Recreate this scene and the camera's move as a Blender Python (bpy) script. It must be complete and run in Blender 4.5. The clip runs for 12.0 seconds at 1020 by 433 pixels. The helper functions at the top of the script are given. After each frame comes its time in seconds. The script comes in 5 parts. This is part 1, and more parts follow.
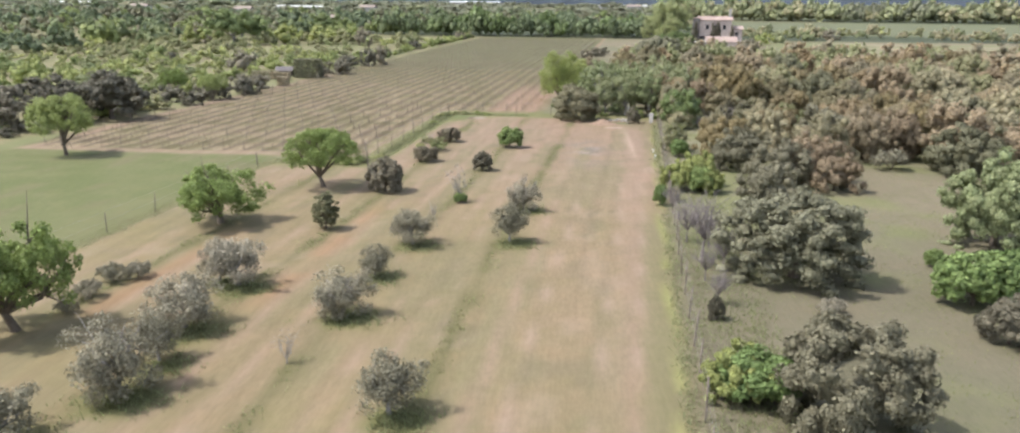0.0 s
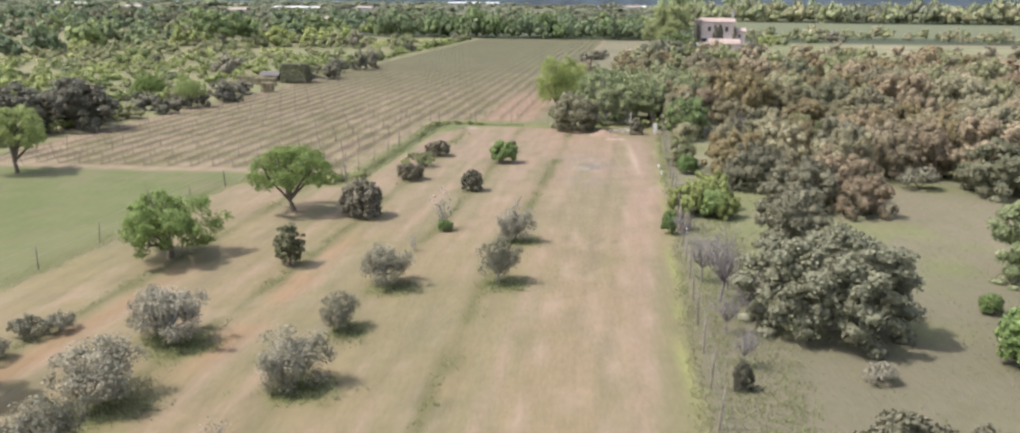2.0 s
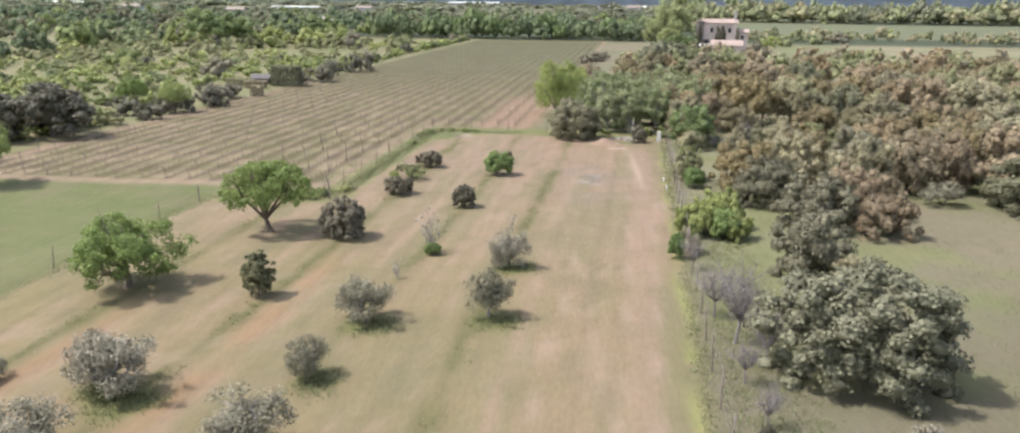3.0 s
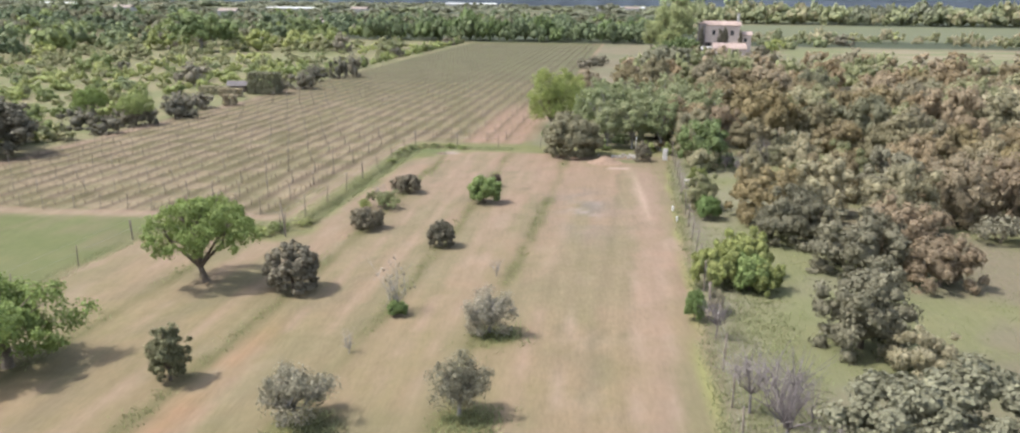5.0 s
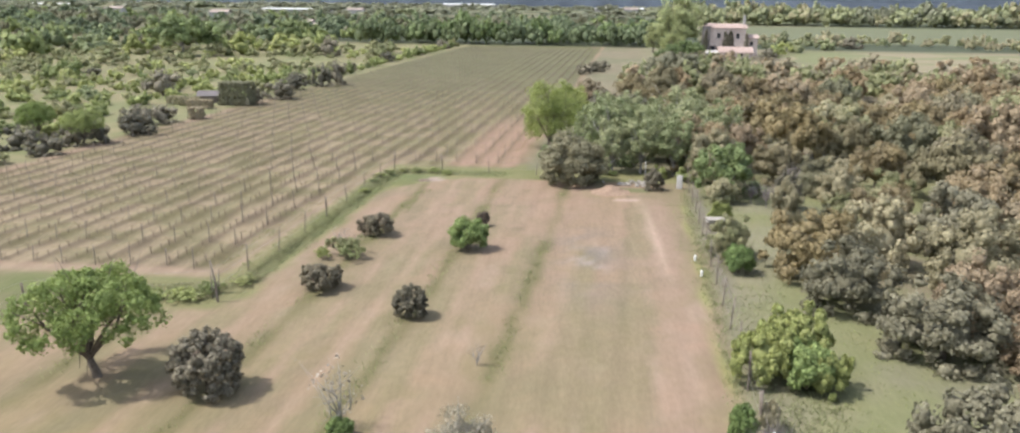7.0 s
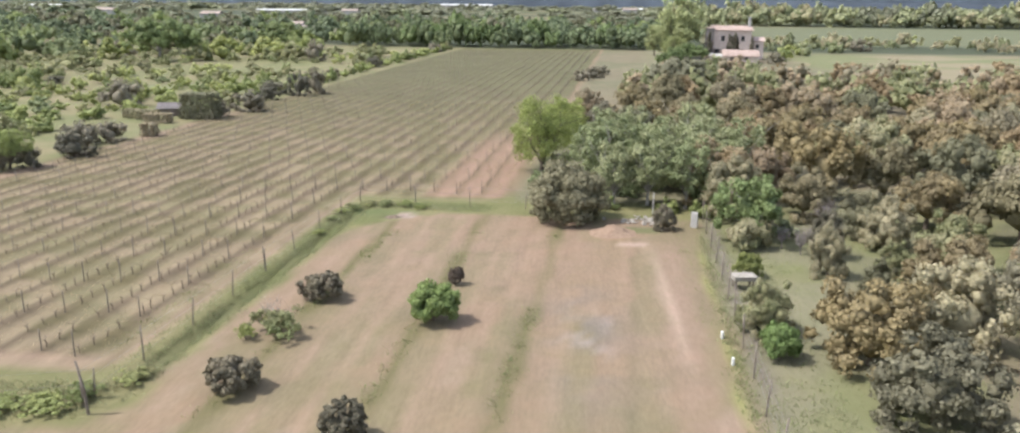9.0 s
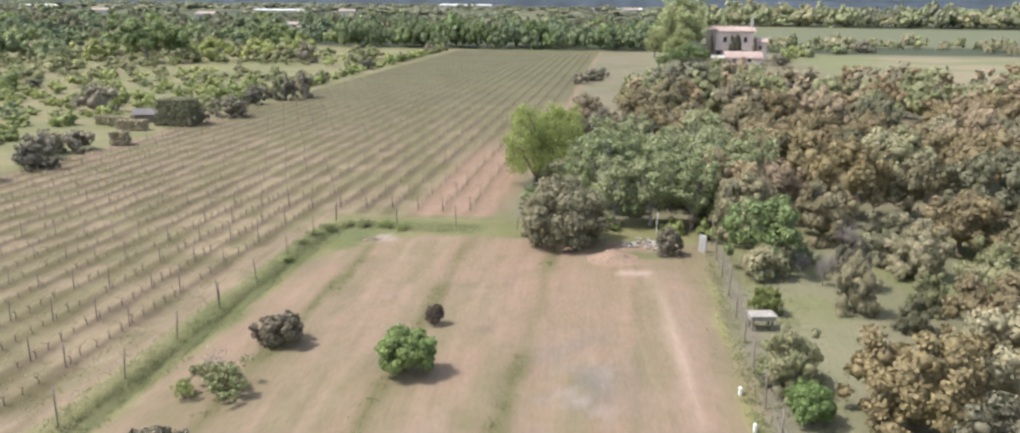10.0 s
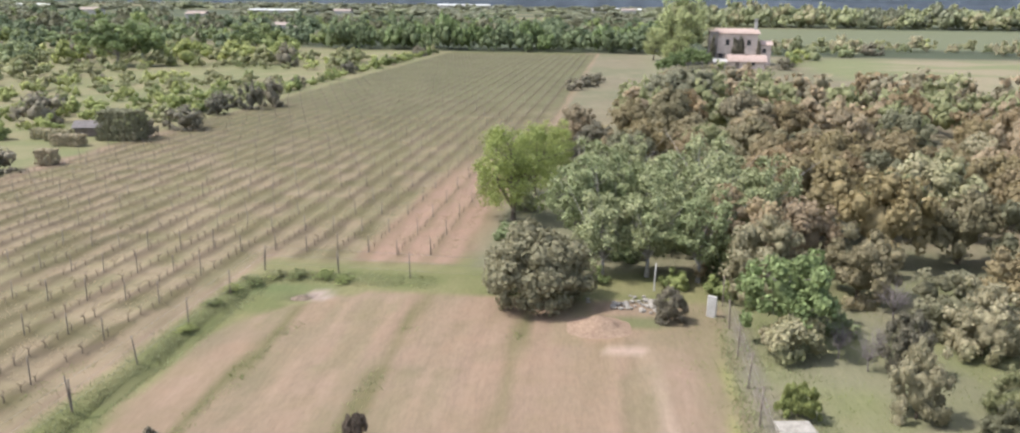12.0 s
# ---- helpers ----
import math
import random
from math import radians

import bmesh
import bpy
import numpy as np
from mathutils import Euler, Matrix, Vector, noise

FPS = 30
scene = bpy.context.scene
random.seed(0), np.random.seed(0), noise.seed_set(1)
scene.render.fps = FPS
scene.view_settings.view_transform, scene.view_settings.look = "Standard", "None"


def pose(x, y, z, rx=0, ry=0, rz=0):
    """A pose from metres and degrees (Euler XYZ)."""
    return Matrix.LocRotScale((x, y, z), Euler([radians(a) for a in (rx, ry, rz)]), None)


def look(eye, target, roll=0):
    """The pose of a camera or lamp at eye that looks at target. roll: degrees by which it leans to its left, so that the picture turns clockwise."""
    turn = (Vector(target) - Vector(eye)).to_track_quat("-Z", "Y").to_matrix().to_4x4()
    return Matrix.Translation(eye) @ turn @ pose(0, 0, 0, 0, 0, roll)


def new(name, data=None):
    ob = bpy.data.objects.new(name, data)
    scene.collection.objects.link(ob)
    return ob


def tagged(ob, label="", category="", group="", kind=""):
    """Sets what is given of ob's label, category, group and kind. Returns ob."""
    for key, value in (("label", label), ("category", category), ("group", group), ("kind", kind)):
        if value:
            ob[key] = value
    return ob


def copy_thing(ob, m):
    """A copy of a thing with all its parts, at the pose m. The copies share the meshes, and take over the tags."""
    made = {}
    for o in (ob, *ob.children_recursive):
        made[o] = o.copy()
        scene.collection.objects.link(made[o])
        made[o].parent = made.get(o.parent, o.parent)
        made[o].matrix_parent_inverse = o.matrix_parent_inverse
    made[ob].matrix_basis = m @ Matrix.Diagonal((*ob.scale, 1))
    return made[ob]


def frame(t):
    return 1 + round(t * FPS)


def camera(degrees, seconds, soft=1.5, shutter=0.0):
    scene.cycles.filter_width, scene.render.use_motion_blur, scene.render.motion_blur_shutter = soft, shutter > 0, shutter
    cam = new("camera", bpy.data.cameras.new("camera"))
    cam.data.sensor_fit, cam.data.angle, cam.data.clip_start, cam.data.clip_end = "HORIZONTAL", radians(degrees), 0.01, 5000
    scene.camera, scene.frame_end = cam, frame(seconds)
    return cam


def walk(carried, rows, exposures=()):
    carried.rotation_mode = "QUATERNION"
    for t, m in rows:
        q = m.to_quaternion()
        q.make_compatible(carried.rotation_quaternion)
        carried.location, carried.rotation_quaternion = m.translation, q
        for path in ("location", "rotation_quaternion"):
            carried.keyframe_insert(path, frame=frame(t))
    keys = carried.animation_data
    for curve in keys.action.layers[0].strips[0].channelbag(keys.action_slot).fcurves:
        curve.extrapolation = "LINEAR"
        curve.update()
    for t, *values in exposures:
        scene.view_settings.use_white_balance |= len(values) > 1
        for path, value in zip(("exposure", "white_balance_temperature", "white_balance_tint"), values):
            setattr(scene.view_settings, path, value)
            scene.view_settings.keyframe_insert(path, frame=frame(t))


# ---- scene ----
cam = camera(64.4, 12.0, soft=2.15)
PATH = [
    (0, (0.024, 5.016, 15.886), (-0.181, 7.713, 15.161), 0.6),
    (0.5, (-0.007, 6.311, 15.904), (-0.211, 9.008, 15.179), 0.6),
    (1, (-0.020, 8.011, 15.954), (-0.223, 10.707, 15.229), 0.6),
    (1.5, (0.007, 10.080, 16.008), (-0.195, 12.778, 15.284), 0.7),
    (2, (0.042, 12.400, 16.094), (-0.160, 15.098, 15.371), 0.6),
    (2.5, (0.056, 14.913, 16.213), (-0.146, 17.611, 15.490), 0.6),
    (3, (0.094, 17.445, 16.328), (-0.108, 20.143, 15.604), 0.7),
    (5, (0.181, 27.528, 16.537), (-0.014, 30.227, 15.816), 0.7),
    (5.5, (0.130, 30.243, 16.649), (-0.062, 32.941, 15.928), 0.7),
    (6, (0.070, 33.111, 16.743), (-0.122, 35.809, 16.023), 0.7),
    (6.5, (-0.004, 36.247, 16.839), (-0.195, 38.947, 16.120), 0.7),
    (7, (-0.048, 39.437, 16.944), (-0.238, 42.136, 16.225), 0.7),
    (9, (0.253, 51.932, 17.305), (0.067, 54.631, 16.587), 0.6),
    (9.5, (0.344, 55.160, 17.353), (0.158, 57.859, 16.635), 0.6),
    (10, (0.547, 58.346, 17.370), (0.363, 61.046, 16.652), 0.6),
    (10.5, (0.804, 61.438, 17.430), (0.619, 64.137, 16.712), 0.6),
    (11, (1.134, 64.463, 17.451), (0.949, 67.164, 16.733), 0.6),
    (11.5, (1.519, 67.542, 17.465), (1.336, 70.242, 16.747), 0.7),
    (12, (1.855, 70.507, 17.545), (1.674, 73.207, 16.827), 0.7),
]
walk(cam, [(t, look(e, g, r)) for t, e, g, r in PATH])

# ---- light ----
SUN_EL, SUN_AZ = 56.0, 262.0          # elevation; compass bearing the sun stands at (0 = +Y, clockwise)
world = bpy.data.worlds.new("sky")
scene.world = world
world.use_nodes = True
wn = world.node_tree.nodes
sky = wn.new("ShaderNodeTexSky")
sky.sky_type, sky.sun_disc = "NISHITA", False
sky.sun_elevation, sky.sun_rotation = radians(SUN_EL), radians(SUN_AZ)
sky.air_density, sky.dust_density, sky.ozone_density = 1.0, 2.0, 1.0
milky = wn.new("ShaderNodeHueSaturation")
milky.inputs["Saturation"].default_value = 0.6
world.node_tree.links.new(sky.outputs[0], milky.inputs["Color"])
world.node_tree.links.new(milky.outputs[0], wn["Background"].inputs[0])
wn["Background"].inputs[1].default_value = 0.15
sun_data = bpy.data.lights.new("sun", "SUN")
sun_data.energy, sun_data.angle, sun_data.color = 2.5, radians(0.6), (1.0, 0.965, 0.92)
sun = new("sun", sun_data)
sd = Vector((math.sin(radians(SUN_AZ)) * math.cos(radians(SUN_EL)), math.cos(radians(SUN_AZ)) * math.cos(radians(SUN_EL)), math.sin(radians(SUN_EL))))
sun.matrix_world = look(sd * 60, (0, 0, 0))
scene.view_settings.exposure = 1.32


# ---- materials ----
def base_material(name, rough=0.85, spec=0.2):
    m = bpy.data.materials.new(name)
    m.use_nodes = True
    b = m.node_tree.nodes["Principled BSDF"]
    b.inputs["Roughness"].default_value = rough
    b.inputs["Specular IOR Level"].default_value = spec
    return m, m.node_tree.nodes, m.node_tree.links, b


def noise_node(n, l, scale, detail=4.0, vec=None, rough=0.6):
    t = n.new("ShaderNodeTexNoise")
    t.inputs["Scale"].default_value, t.inputs["Detail"].default_value, t.inputs["Roughness"].default_value = scale, detail, rough
    if vec is not None:
        l.new(vec, t.inputs["Vector"])
    return t


def ramp_node(n, stops):
    r = n.new("ShaderNodeValToRGB")
    e = r.color_ramp.elements
    while len(e) < len(stops):
        e.new(0.5)
    for k, (p, c) in enumerate(stops):
        e[k].position, e[k].color = p, (*c, 1)
    return r


def mix_node(n, l, mode, fac, a, b):
    x = n.new("ShaderNodeMix")
    x.data_type, x.blend_type = "RGBA", mode
    for sock, v in ((0, fac), (6, a), (7, b)):
        if hasattr(v, "default_value"):
            l.new(v, x.inputs[sock])
        else:
            x.inputs[sock].default_value = v if sock == 0 else (*v, 1)
    return x.outputs[2]


def surface(name, colour, second, scale=6.0, rough=0.85, bump=0.3, grain=40.0):
    """A rough surface of two mixed tones with grain, in object space."""
    m, n, l, b = base_material(name, rough)
    co = n.new("ShaderNodeTexCoord").outputs["Object"]
    big, fine = noise_node(n, l, scale, 5, co), noise_node(n, l, grain, 3, co)
    r = ramp_node(n, [(0.35, colour), (0.68, second)])
    l.new(big.outputs[0], r.inputs[0])
    g = ramp_node(n, [(0.3, (0.72, 0.72, 0.72)), (0.7, (1.15, 1.15, 1.15))])
    l.new(fine.outputs[0], g.inputs[0])
    l.new(mix_node(n, l, "MULTIPLY", 1.0, r.outputs[0], g.outputs[0]), b.inputs["Base Color"])
    bp = n.new("ShaderNodeBump")
    bp.inputs["Strength"].default_value, bp.inputs["Distance"].default_value = bump, 0.02
    l.new(fine.outputs[0], bp.inputs["Height"])
    l.new(bp.outputs[0], b.inputs["Normal"])
    return m


def leaves(name, tones, spread=0.45, clear=0.3, patch=1.3):
    """Foliage: a tone for each plant, patches inside the crown, and every leaf its own shade."""
    m, n, l, b = base_material(name, 0.62, 0.25)
    info, geo = n.new("ShaderNodeObjectInfo"), n.new("ShaderNodeNewGeometry")
    co = n.new("ShaderNodeTexCoord").outputs["Object"]
    spots = noise_node(n, l, patch, 2, co)
    k = len(tones)
    r = ramp_node(n, [((i + 0.5) / k, c) for i, c in enumerate(tones)])
    add = n.new("ShaderNodeMath")
    add.operation = "MULTIPLY_ADD"
    l.new(spots.outputs[0], add.inputs[0])
    add.inputs[1].default_value = 0.9
    sh = n.new("ShaderNodeMath")
    sh.operation = "SUBTRACT"
    l.new(info.outputs["Random"], sh.inputs[0])
    sh.inputs[1].default_value = 0.45
    l.new(sh.outputs[0], add.inputs[2])
    l.new(add.outputs[0], r.inputs[0])
    lf = ramp_node(n, [(0.0, (1 - spread,) * 3), (0.75, (1.0,) * 3), (1.0, (1 + spread * 1.3,) * 3)])
    l.new(geo.outputs["Random Per Island"], lf.inputs[0])
    col = mix_node(n, l, "MULTIPLY", 1.0, r.outputs[0], lf.outputs[0])
    fine = noise_node(n, l, 7.0, 3, co, 0.7)
    g = ramp_node(n, [(0.33, (0.72, 0.73, 0.72)), (0.5, (1.0, 1.0, 1.0)), (0.68, (1.22, 1.21, 1.18))])
    l.new(fine.outputs[0], g.inputs[0])
    col = mix_node(n, l, "MULTIPLY", 0.8, col, g.outputs[0])
    l.new(col, b.inputs["Base Color"])
    bp = n.new("ShaderNodeBump")
    bp.inputs["Strength"].default_value, bp.inputs["Distance"].default_value = 0.9, 0.12
    l.new(fine.outputs[0], bp.inputs["Height"])
    l.new(bp.outputs[0], b.inputs["Normal"])
    tr = n.new("ShaderNodeBsdfTranslucent")
    l.new(col, tr.inputs[0])
    mx = n.new("ShaderNodeMixShader")
    mx.inputs[0].default_value = clear
    l.new(b.outputs[0], mx.inputs[1])
    l.new(tr.outputs[0], mx.inputs[2])
    l.new(mx.outputs[0], n["Material Output"].inputs[0])
    return m


def ground_material():
    m, n, l, b = base_material("earth_and_grass", 0.95, 0.1)
    at = n.new("ShaderNodeAttribute")
    at.attribute_name = "soil"
    co = n.new("ShaderNodeTexCoord").outputs["Object"]
    mp = n.new("ShaderNodeMapping")
    mp.inputs["Rotation"].default_value = (0, 0, radians(4.2))
    mp.inputs["Scale"].default_value = (1.6, 0.16, 1)
    l.new(co, mp.inputs[0])
    streak = noise_node(n, l, 2.2, 4, mp.outputs[0], 0.65)
    mid = noise_node(n, l, 0.55, 5, co, 0.65)
    along = n.new("ShaderNodeMapping")
    along.inputs["Scale"].default_value = (1.0, 0.28, 1)
    l.new(co, along.inputs[0])
    fine = noise_node(n, l, 7.0, 4, along.outputs[0], 0.7)
    s = ramp_node(n, [(0.3, (0.93, 0.93, 0.92)), (0.7, (1.06, 1.05, 1.05))])
    l.new(streak.outputs[0], s.inputs[0])
    d = ramp_node(n, [(0.3, (0.92, 0.95, 0.88)), (0.5, (1, 1, 1)), (0.7, (1.07, 1.03, 1.02))])
    l.new(mid.outputs[0], d.inputs[0])
    f = ramp_node(n, [(0.3, (0.88, 0.885, 0.87)), (0.7, (1.10, 1.095, 1.09))])
    l.new(fine.outputs[0], f.inputs[0])
    c = mix_node(n, l, "MULTIPLY", 0.8, at.outputs["Color"], s.outputs[0])
    c = mix_node(n, l, "MULTIPLY", 1.0, c, d.outputs[0])
    c = mix_node(n, l, "MULTIPLY", 0.85, c, f.outputs[0])
    l.new(c, b.inputs["Base Color"])
    bp = n.new("ShaderNodeBump")
    bp.inputs["Strength"].default_value, bp.inputs["Distance"].default_value = 0.3, 0.06
    l.new(fine.outputs[0], bp.inputs["Height"])
    l.new(bp.outputs[0], b.inputs["Normal"])
    return m


M_GROUND = ground_material()
M_OLIVE = leaves("olive_leaf", [(0.205, 0.193, 0.135), (0.262, 0.242, 0.175), (0.315, 0.288, 0.222)], 0.22, 0.3)
M_TWIG = leaves("bare_twig", [(0.20, 0.175, 0.14), (0.25, 0.22, 0.18)], 0.3, 0.1)
M_OAKBUSH = leaves("oak_bush_leaf", [(0.165, 0.165, 0.09), (0.21, 0.205, 0.115), (0.255, 0.24, 0.15)], 0.35, 0.25)
M_ALMOND = leaves("almond_leaf", [(0.205, 0.265, 0.085), (0.255, 0.31, 0.105), (0.295, 0.34, 0.13)], 0.22, 0.4)
M_DARK = leaves("holm_leaf", [(0.131, 0.123, 0.091), (0.178, 0.162, 0.115), (0.224, 0.2, 0.147)], 0.35, 0.3)
M_PURPLE = leaves("reddish_leaf", [(0.155, 0.121, 0.095), (0.184, 0.144, 0.113), (0.196, 0.172, 0.118)], 0.3, 0.2)
M_GREEN = leaves("fresh_leaf", [(0.165, 0.231, 0.083), (0.204, 0.27, 0.097), (0.248, 0.308, 0.116)], 0.3, 0.35)
M_LIME = leaves("lime_leaf", [(0.28, 0.309, 0.115), (0.338, 0.366, 0.136), (0.395, 0.416, 0.173)], 0.3, 0.4)
M_POPLAR = leaves("poplar_leaf", [(0.34, 0.37, 0.17), (0.38, 0.41, 0.21)], 0.35, 0.4, 0.2)
M_WILLOW = leaves("willow_leaf", [(0.282, 0.326, 0.108), (0.336, 0.372, 0.132), (0.27, 0.3, 0.12)], 0.3, 0.45, 0.4)
M_WOOD = leaves("oak_leaf", [(0.196, 0.175, 0.104), (0.270, 0.233, 0.143), (0.359, 0.304, 0.189), (0.282, 0.221, 0.147), (0.333, 0.263, 0.158), (0.238, 0.211, 0.141)], 0.13, 0.36, 0.2)
M_GOLD = leaves("golden_oak_leaf", [(0.226, 0.19, 0.108), (0.275, 0.222, 0.115), (0.232, 0.19, 0.112), (0.258, 0.196, 0.115)], 0.13, 0.36, 0.3)
M_WARM = leaves("warm_oak_leaf", [(0.232, 0.185, 0.125), (0.296, 0.229, 0.151), (0.264, 0.221, 0.147), (0.322, 0.256, 0.169)], 0.13, 0.36, 0.3)
M_TAUPE = leaves("taupe_oak_leaf", [(0.161, 0.152, 0.101), (0.198, 0.184, 0.124), (0.235, 0.219, 0.152)], 0.2, 0.3, 1.2)
M_LEAFY = leaves("ash_leaf", [(0.163, 0.213, 0.09), (0.203, 0.253, 0.107), (0.242, 0.281, 0.13)], 0.3, 0.35)
M_BROWNOAK = leaves("brown_oak_leaf", [(0.205, 0.192, 0.118), (0.252, 0.232, 0.148)], 0.2, 0.36, 0.6)
M_SLATE = surface("mauve_sheet", (0.10, 0.09, 0.09), (0.145, 0.13, 0.13), 2, 0.7, 0.2)
M_KHAKI = leaves("khaki_leaf", [(0.289, 0.262, 0.165), (0.358, 0.324, 0.207), (0.331, 0.282, 0.193)], 0.18, 0.36, 0.4)
M_GREY = leaves("grey_green_leaf", [(0.178, 0.175, 0.11), (0.291, 0.267, 0.17), (0.38, 0.34, 0.223), (0.245, 0.254, 0.13)], 0.13, 0.36, 0.3)
M_GREYGREEN = leaves("airy_leaf", [(0.198, 0.236, 0.115), (0.255, 0.287, 0.147), (0.319, 0.332, 0.185)], 0.3, 0.3)
M_PALE = leaves("pale_blossom_leaf", [(0.183, 0.179, 0.118), (0.242, 0.236, 0.159), (0.319, 0.304, 0.21)], 0.25, 0.25, 2.2)
M_SCRUB = leaves("scrub_leaf", [(0.216, 0.254, 0.103), (0.297, 0.335, 0.13), (0.351, 0.383, 0.151), (0.283, 0.272, 0.153), (0.254, 0.283, 0.132)], 0.25, 0.4, 0.3)
# far leaf tones lean to blue: a little distance haze mixed into the colour
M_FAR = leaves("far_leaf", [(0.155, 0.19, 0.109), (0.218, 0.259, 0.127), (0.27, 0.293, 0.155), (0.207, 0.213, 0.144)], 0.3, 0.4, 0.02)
M_GRASS = leaves("grass_blade", [(0.168, 0.192, 0.072), (0.21, 0.226, 0.105), (0.24, 0.242, 0.14)], 0.3, 0.5, 0.25)
M_STRAW = leaves("straw_blade", [(0.265, 0.212, 0.122), (0.315, 0.255, 0.165), (0.225, 0.212, 0.112)], 0.3, 0.4, 0.2)
M_BARK = surface("bark", (0.10, 0.08, 0.06), (0.17, 0.14, 0.115), 3, 0.9, 0.5, 30)
M_GREYBARK = surface("grey_bark", (0.20, 0.185, 0.165), (0.30, 0.28, 0.26), 3, 0.9, 0.5, 30)
M_DEADWOOD = surface("dead_wood", (0.14, 0.122, 0.118), (0.205, 0.18, 0.175), 3, 0.9, 0.4, 30)
M_POST = surface("weathered_post", (0.13, 0.105, 0.085), (0.22, 0.19, 0.16), 2, 0.9, 0.4, 25)
M_WIRE = surface("fence_wire", (0.22, 0.21, 0.20), (0.30, 0.27, 0.25), 4, 0.6, 0.1)
M_VINE = surface("vine_wood", (0.105, 0.08, 0.062), (0.18, 0.14, 0.105), 6, 0.9, 0.4)
M_STONE = surface("limestone", (0.21, 0.19, 0.165), (0.30, 0.28, 0.25), 4, 0.9, 0.5, 22)
M_EARTH = surface("heaped_earth", (0.19, 0.13, 0.095), (0.23, 0.165, 0.12), 3, 0.95, 0.6, 12)
M_CONCRETE = surface("pale_concrete", (0.310, 0.300, 0.285), (0.390, 0.380, 0.365), 3, 0.85, 0.3, 20)
M_WHITE = surface("white_plastic", (0.58, 0.58, 0.56), (0.66, 0.66, 0.64), 3, 0.5, 0.1)
M_RENDERWALL = surface("pink_render", (0.50, 0.41, 0.37), (0.58, 0.49, 0.445), 0.6, 0.9, 0.2, 5)
M_OLDTILE = surface("weathered_tile", (0.24, 0.19, 0.165), (0.31, 0.26, 0.23), 1.2, 0.85, 0.5, 6)
M_DARKWALL = surface("dark_grey_wall", (0.16, 0.14, 0.135), (0.24, 0.215, 0.20), 1.2, 0.9, 0.4, 6)
M_TILE = surface("roof_tile", (0.33, 0.25, 0.22), (0.40, 0.315, 0.28), 1.2, 0.85, 0.5, 6)
M_DARKWIN = surface("dark_window", (0.03, 0.03, 0.035), (0.05, 0.05, 0.055), 1, 0.25, 0.0)
M_SHUTTER = surface("shutter_paint", (0.16, 0.13, 0.12), (0.22, 0.18, 0.16), 3, 0.7, 0.1)
# hill blue stands in for distance haze; no haze lies in the air
M_HILL = surface("far_hill_haze_blue", (0.035, 0.045, 0.058), (0.05, 0.062, 0.078), 0.004, 0.95, 0.0, 0.02)


# ---- geometry helpers ----
def mesh_np(name, v, quads=None, tris=None, mat=None, smooth=False):
    """A mesh from arrays of vertices, quads and triangles."""
    me = bpy.data.meshes.new(name)
    q = np.zeros((0, 4), int) if quads is None else np.asarray(quads)
    t = np.zeros((0, 3), int) if tris is None else np.asarray(tris)
    me.vertices.add(len(v))
    me.vertices.foreach_set("co", np.asarray(v, dtype=np.float32).ravel())
    me.loops.add(q.size + t.size)
    me.loops.foreach_set("vertex_index", np.concatenate([q.ravel(), t.ravel()]).astype(np.int32))
    me.polygons.add(len(q) + len(t))
    me.polygons.foreach_set("loop_start", np.concatenate([np.arange(len(q)) * 4, q.size + np.arange(len(t)) * 3]).astype(np.int32))
    me.update(calc_edges=True)
    if mat:
        me.materials.append(mat)
    if smooth:
        me.shade_smooth()
    return me


def part(name, me, parent, label=""):
    ob = new(name, me)
    ob.parent = parent
    return tagged(ob, label)


def thing(name, label, category, group="", kind="", at=(0, 0, 0)):
    ob = new(name)
    ob.empty_display_size = 0.3
    ob.location = at
    return tagged(ob, label, category, group, kind)


def place(x, y, z=0.0, turn=0.0, s=1.0, sz=None):
    return Matrix.Translation((x, y, z)) @ Matrix.Rotation(turn, 4, "Z") @ Matrix.Diagonal((s, s, sz or s, 1))


def clone(ob, m):
    """A copy of a thing at the pose and size m."""
    c = copy_thing(ob, m)
    c.matrix_basis = m
    return c


def tube(points, radii, sides=6):
    """A tapered tube along points, with a closed tip: vertices and quads."""
    p = np.asarray(points, float)
    v, f = [], []
    a = np.arange(sides) * 2 * np.pi / sides
    for i, c in enumerate(p):
        d = p[min(i + 1, len(p) - 1)] - p[max(i - 1, 0)]
        d /= np.linalg.norm(d) + 1e-9
        s = np.cross(d, (0.3, 0.9, 0.1) if abs(d[2]) > 0.8 else (0, 0, 1))
        s /= np.linalg.norm(s)
        u = np.cross(d, s)
        v.append(c + radii[i] * (np.cos(a)[:, None] * s + np.sin(a)[:, None] * u))
        if i:
            for k in range(sides):
                o, q = (i - 1) * sides, i * sides
                f.append((o + k, o + (k + 1) % sides, q + (k + 1) % sides, q + k))
    n = len(p) * sides
    v.append(p[-1:] + 0)
    f2 = [((len(p) - 1) * sides + k, (len(p) - 1) * sides + (k + 1) % sides, n) for k in range(sides)]
    return np.vstack(v), np.array(f), np.array(f2)


def join(pieces):
    V, Q, T, o = [], [], [], 0
    for v, q, t in pieces:
        V.append(v)
        if q is not None and len(q):
            Q.append(np.asarray(q) + o)
        if t is not None and len(t):
            T.append(np.asarray(t) + o)
        o += len(v)
    return np.vstack(V), (np.vstack(Q) if Q else None), (np.vstack(T) if T else None)


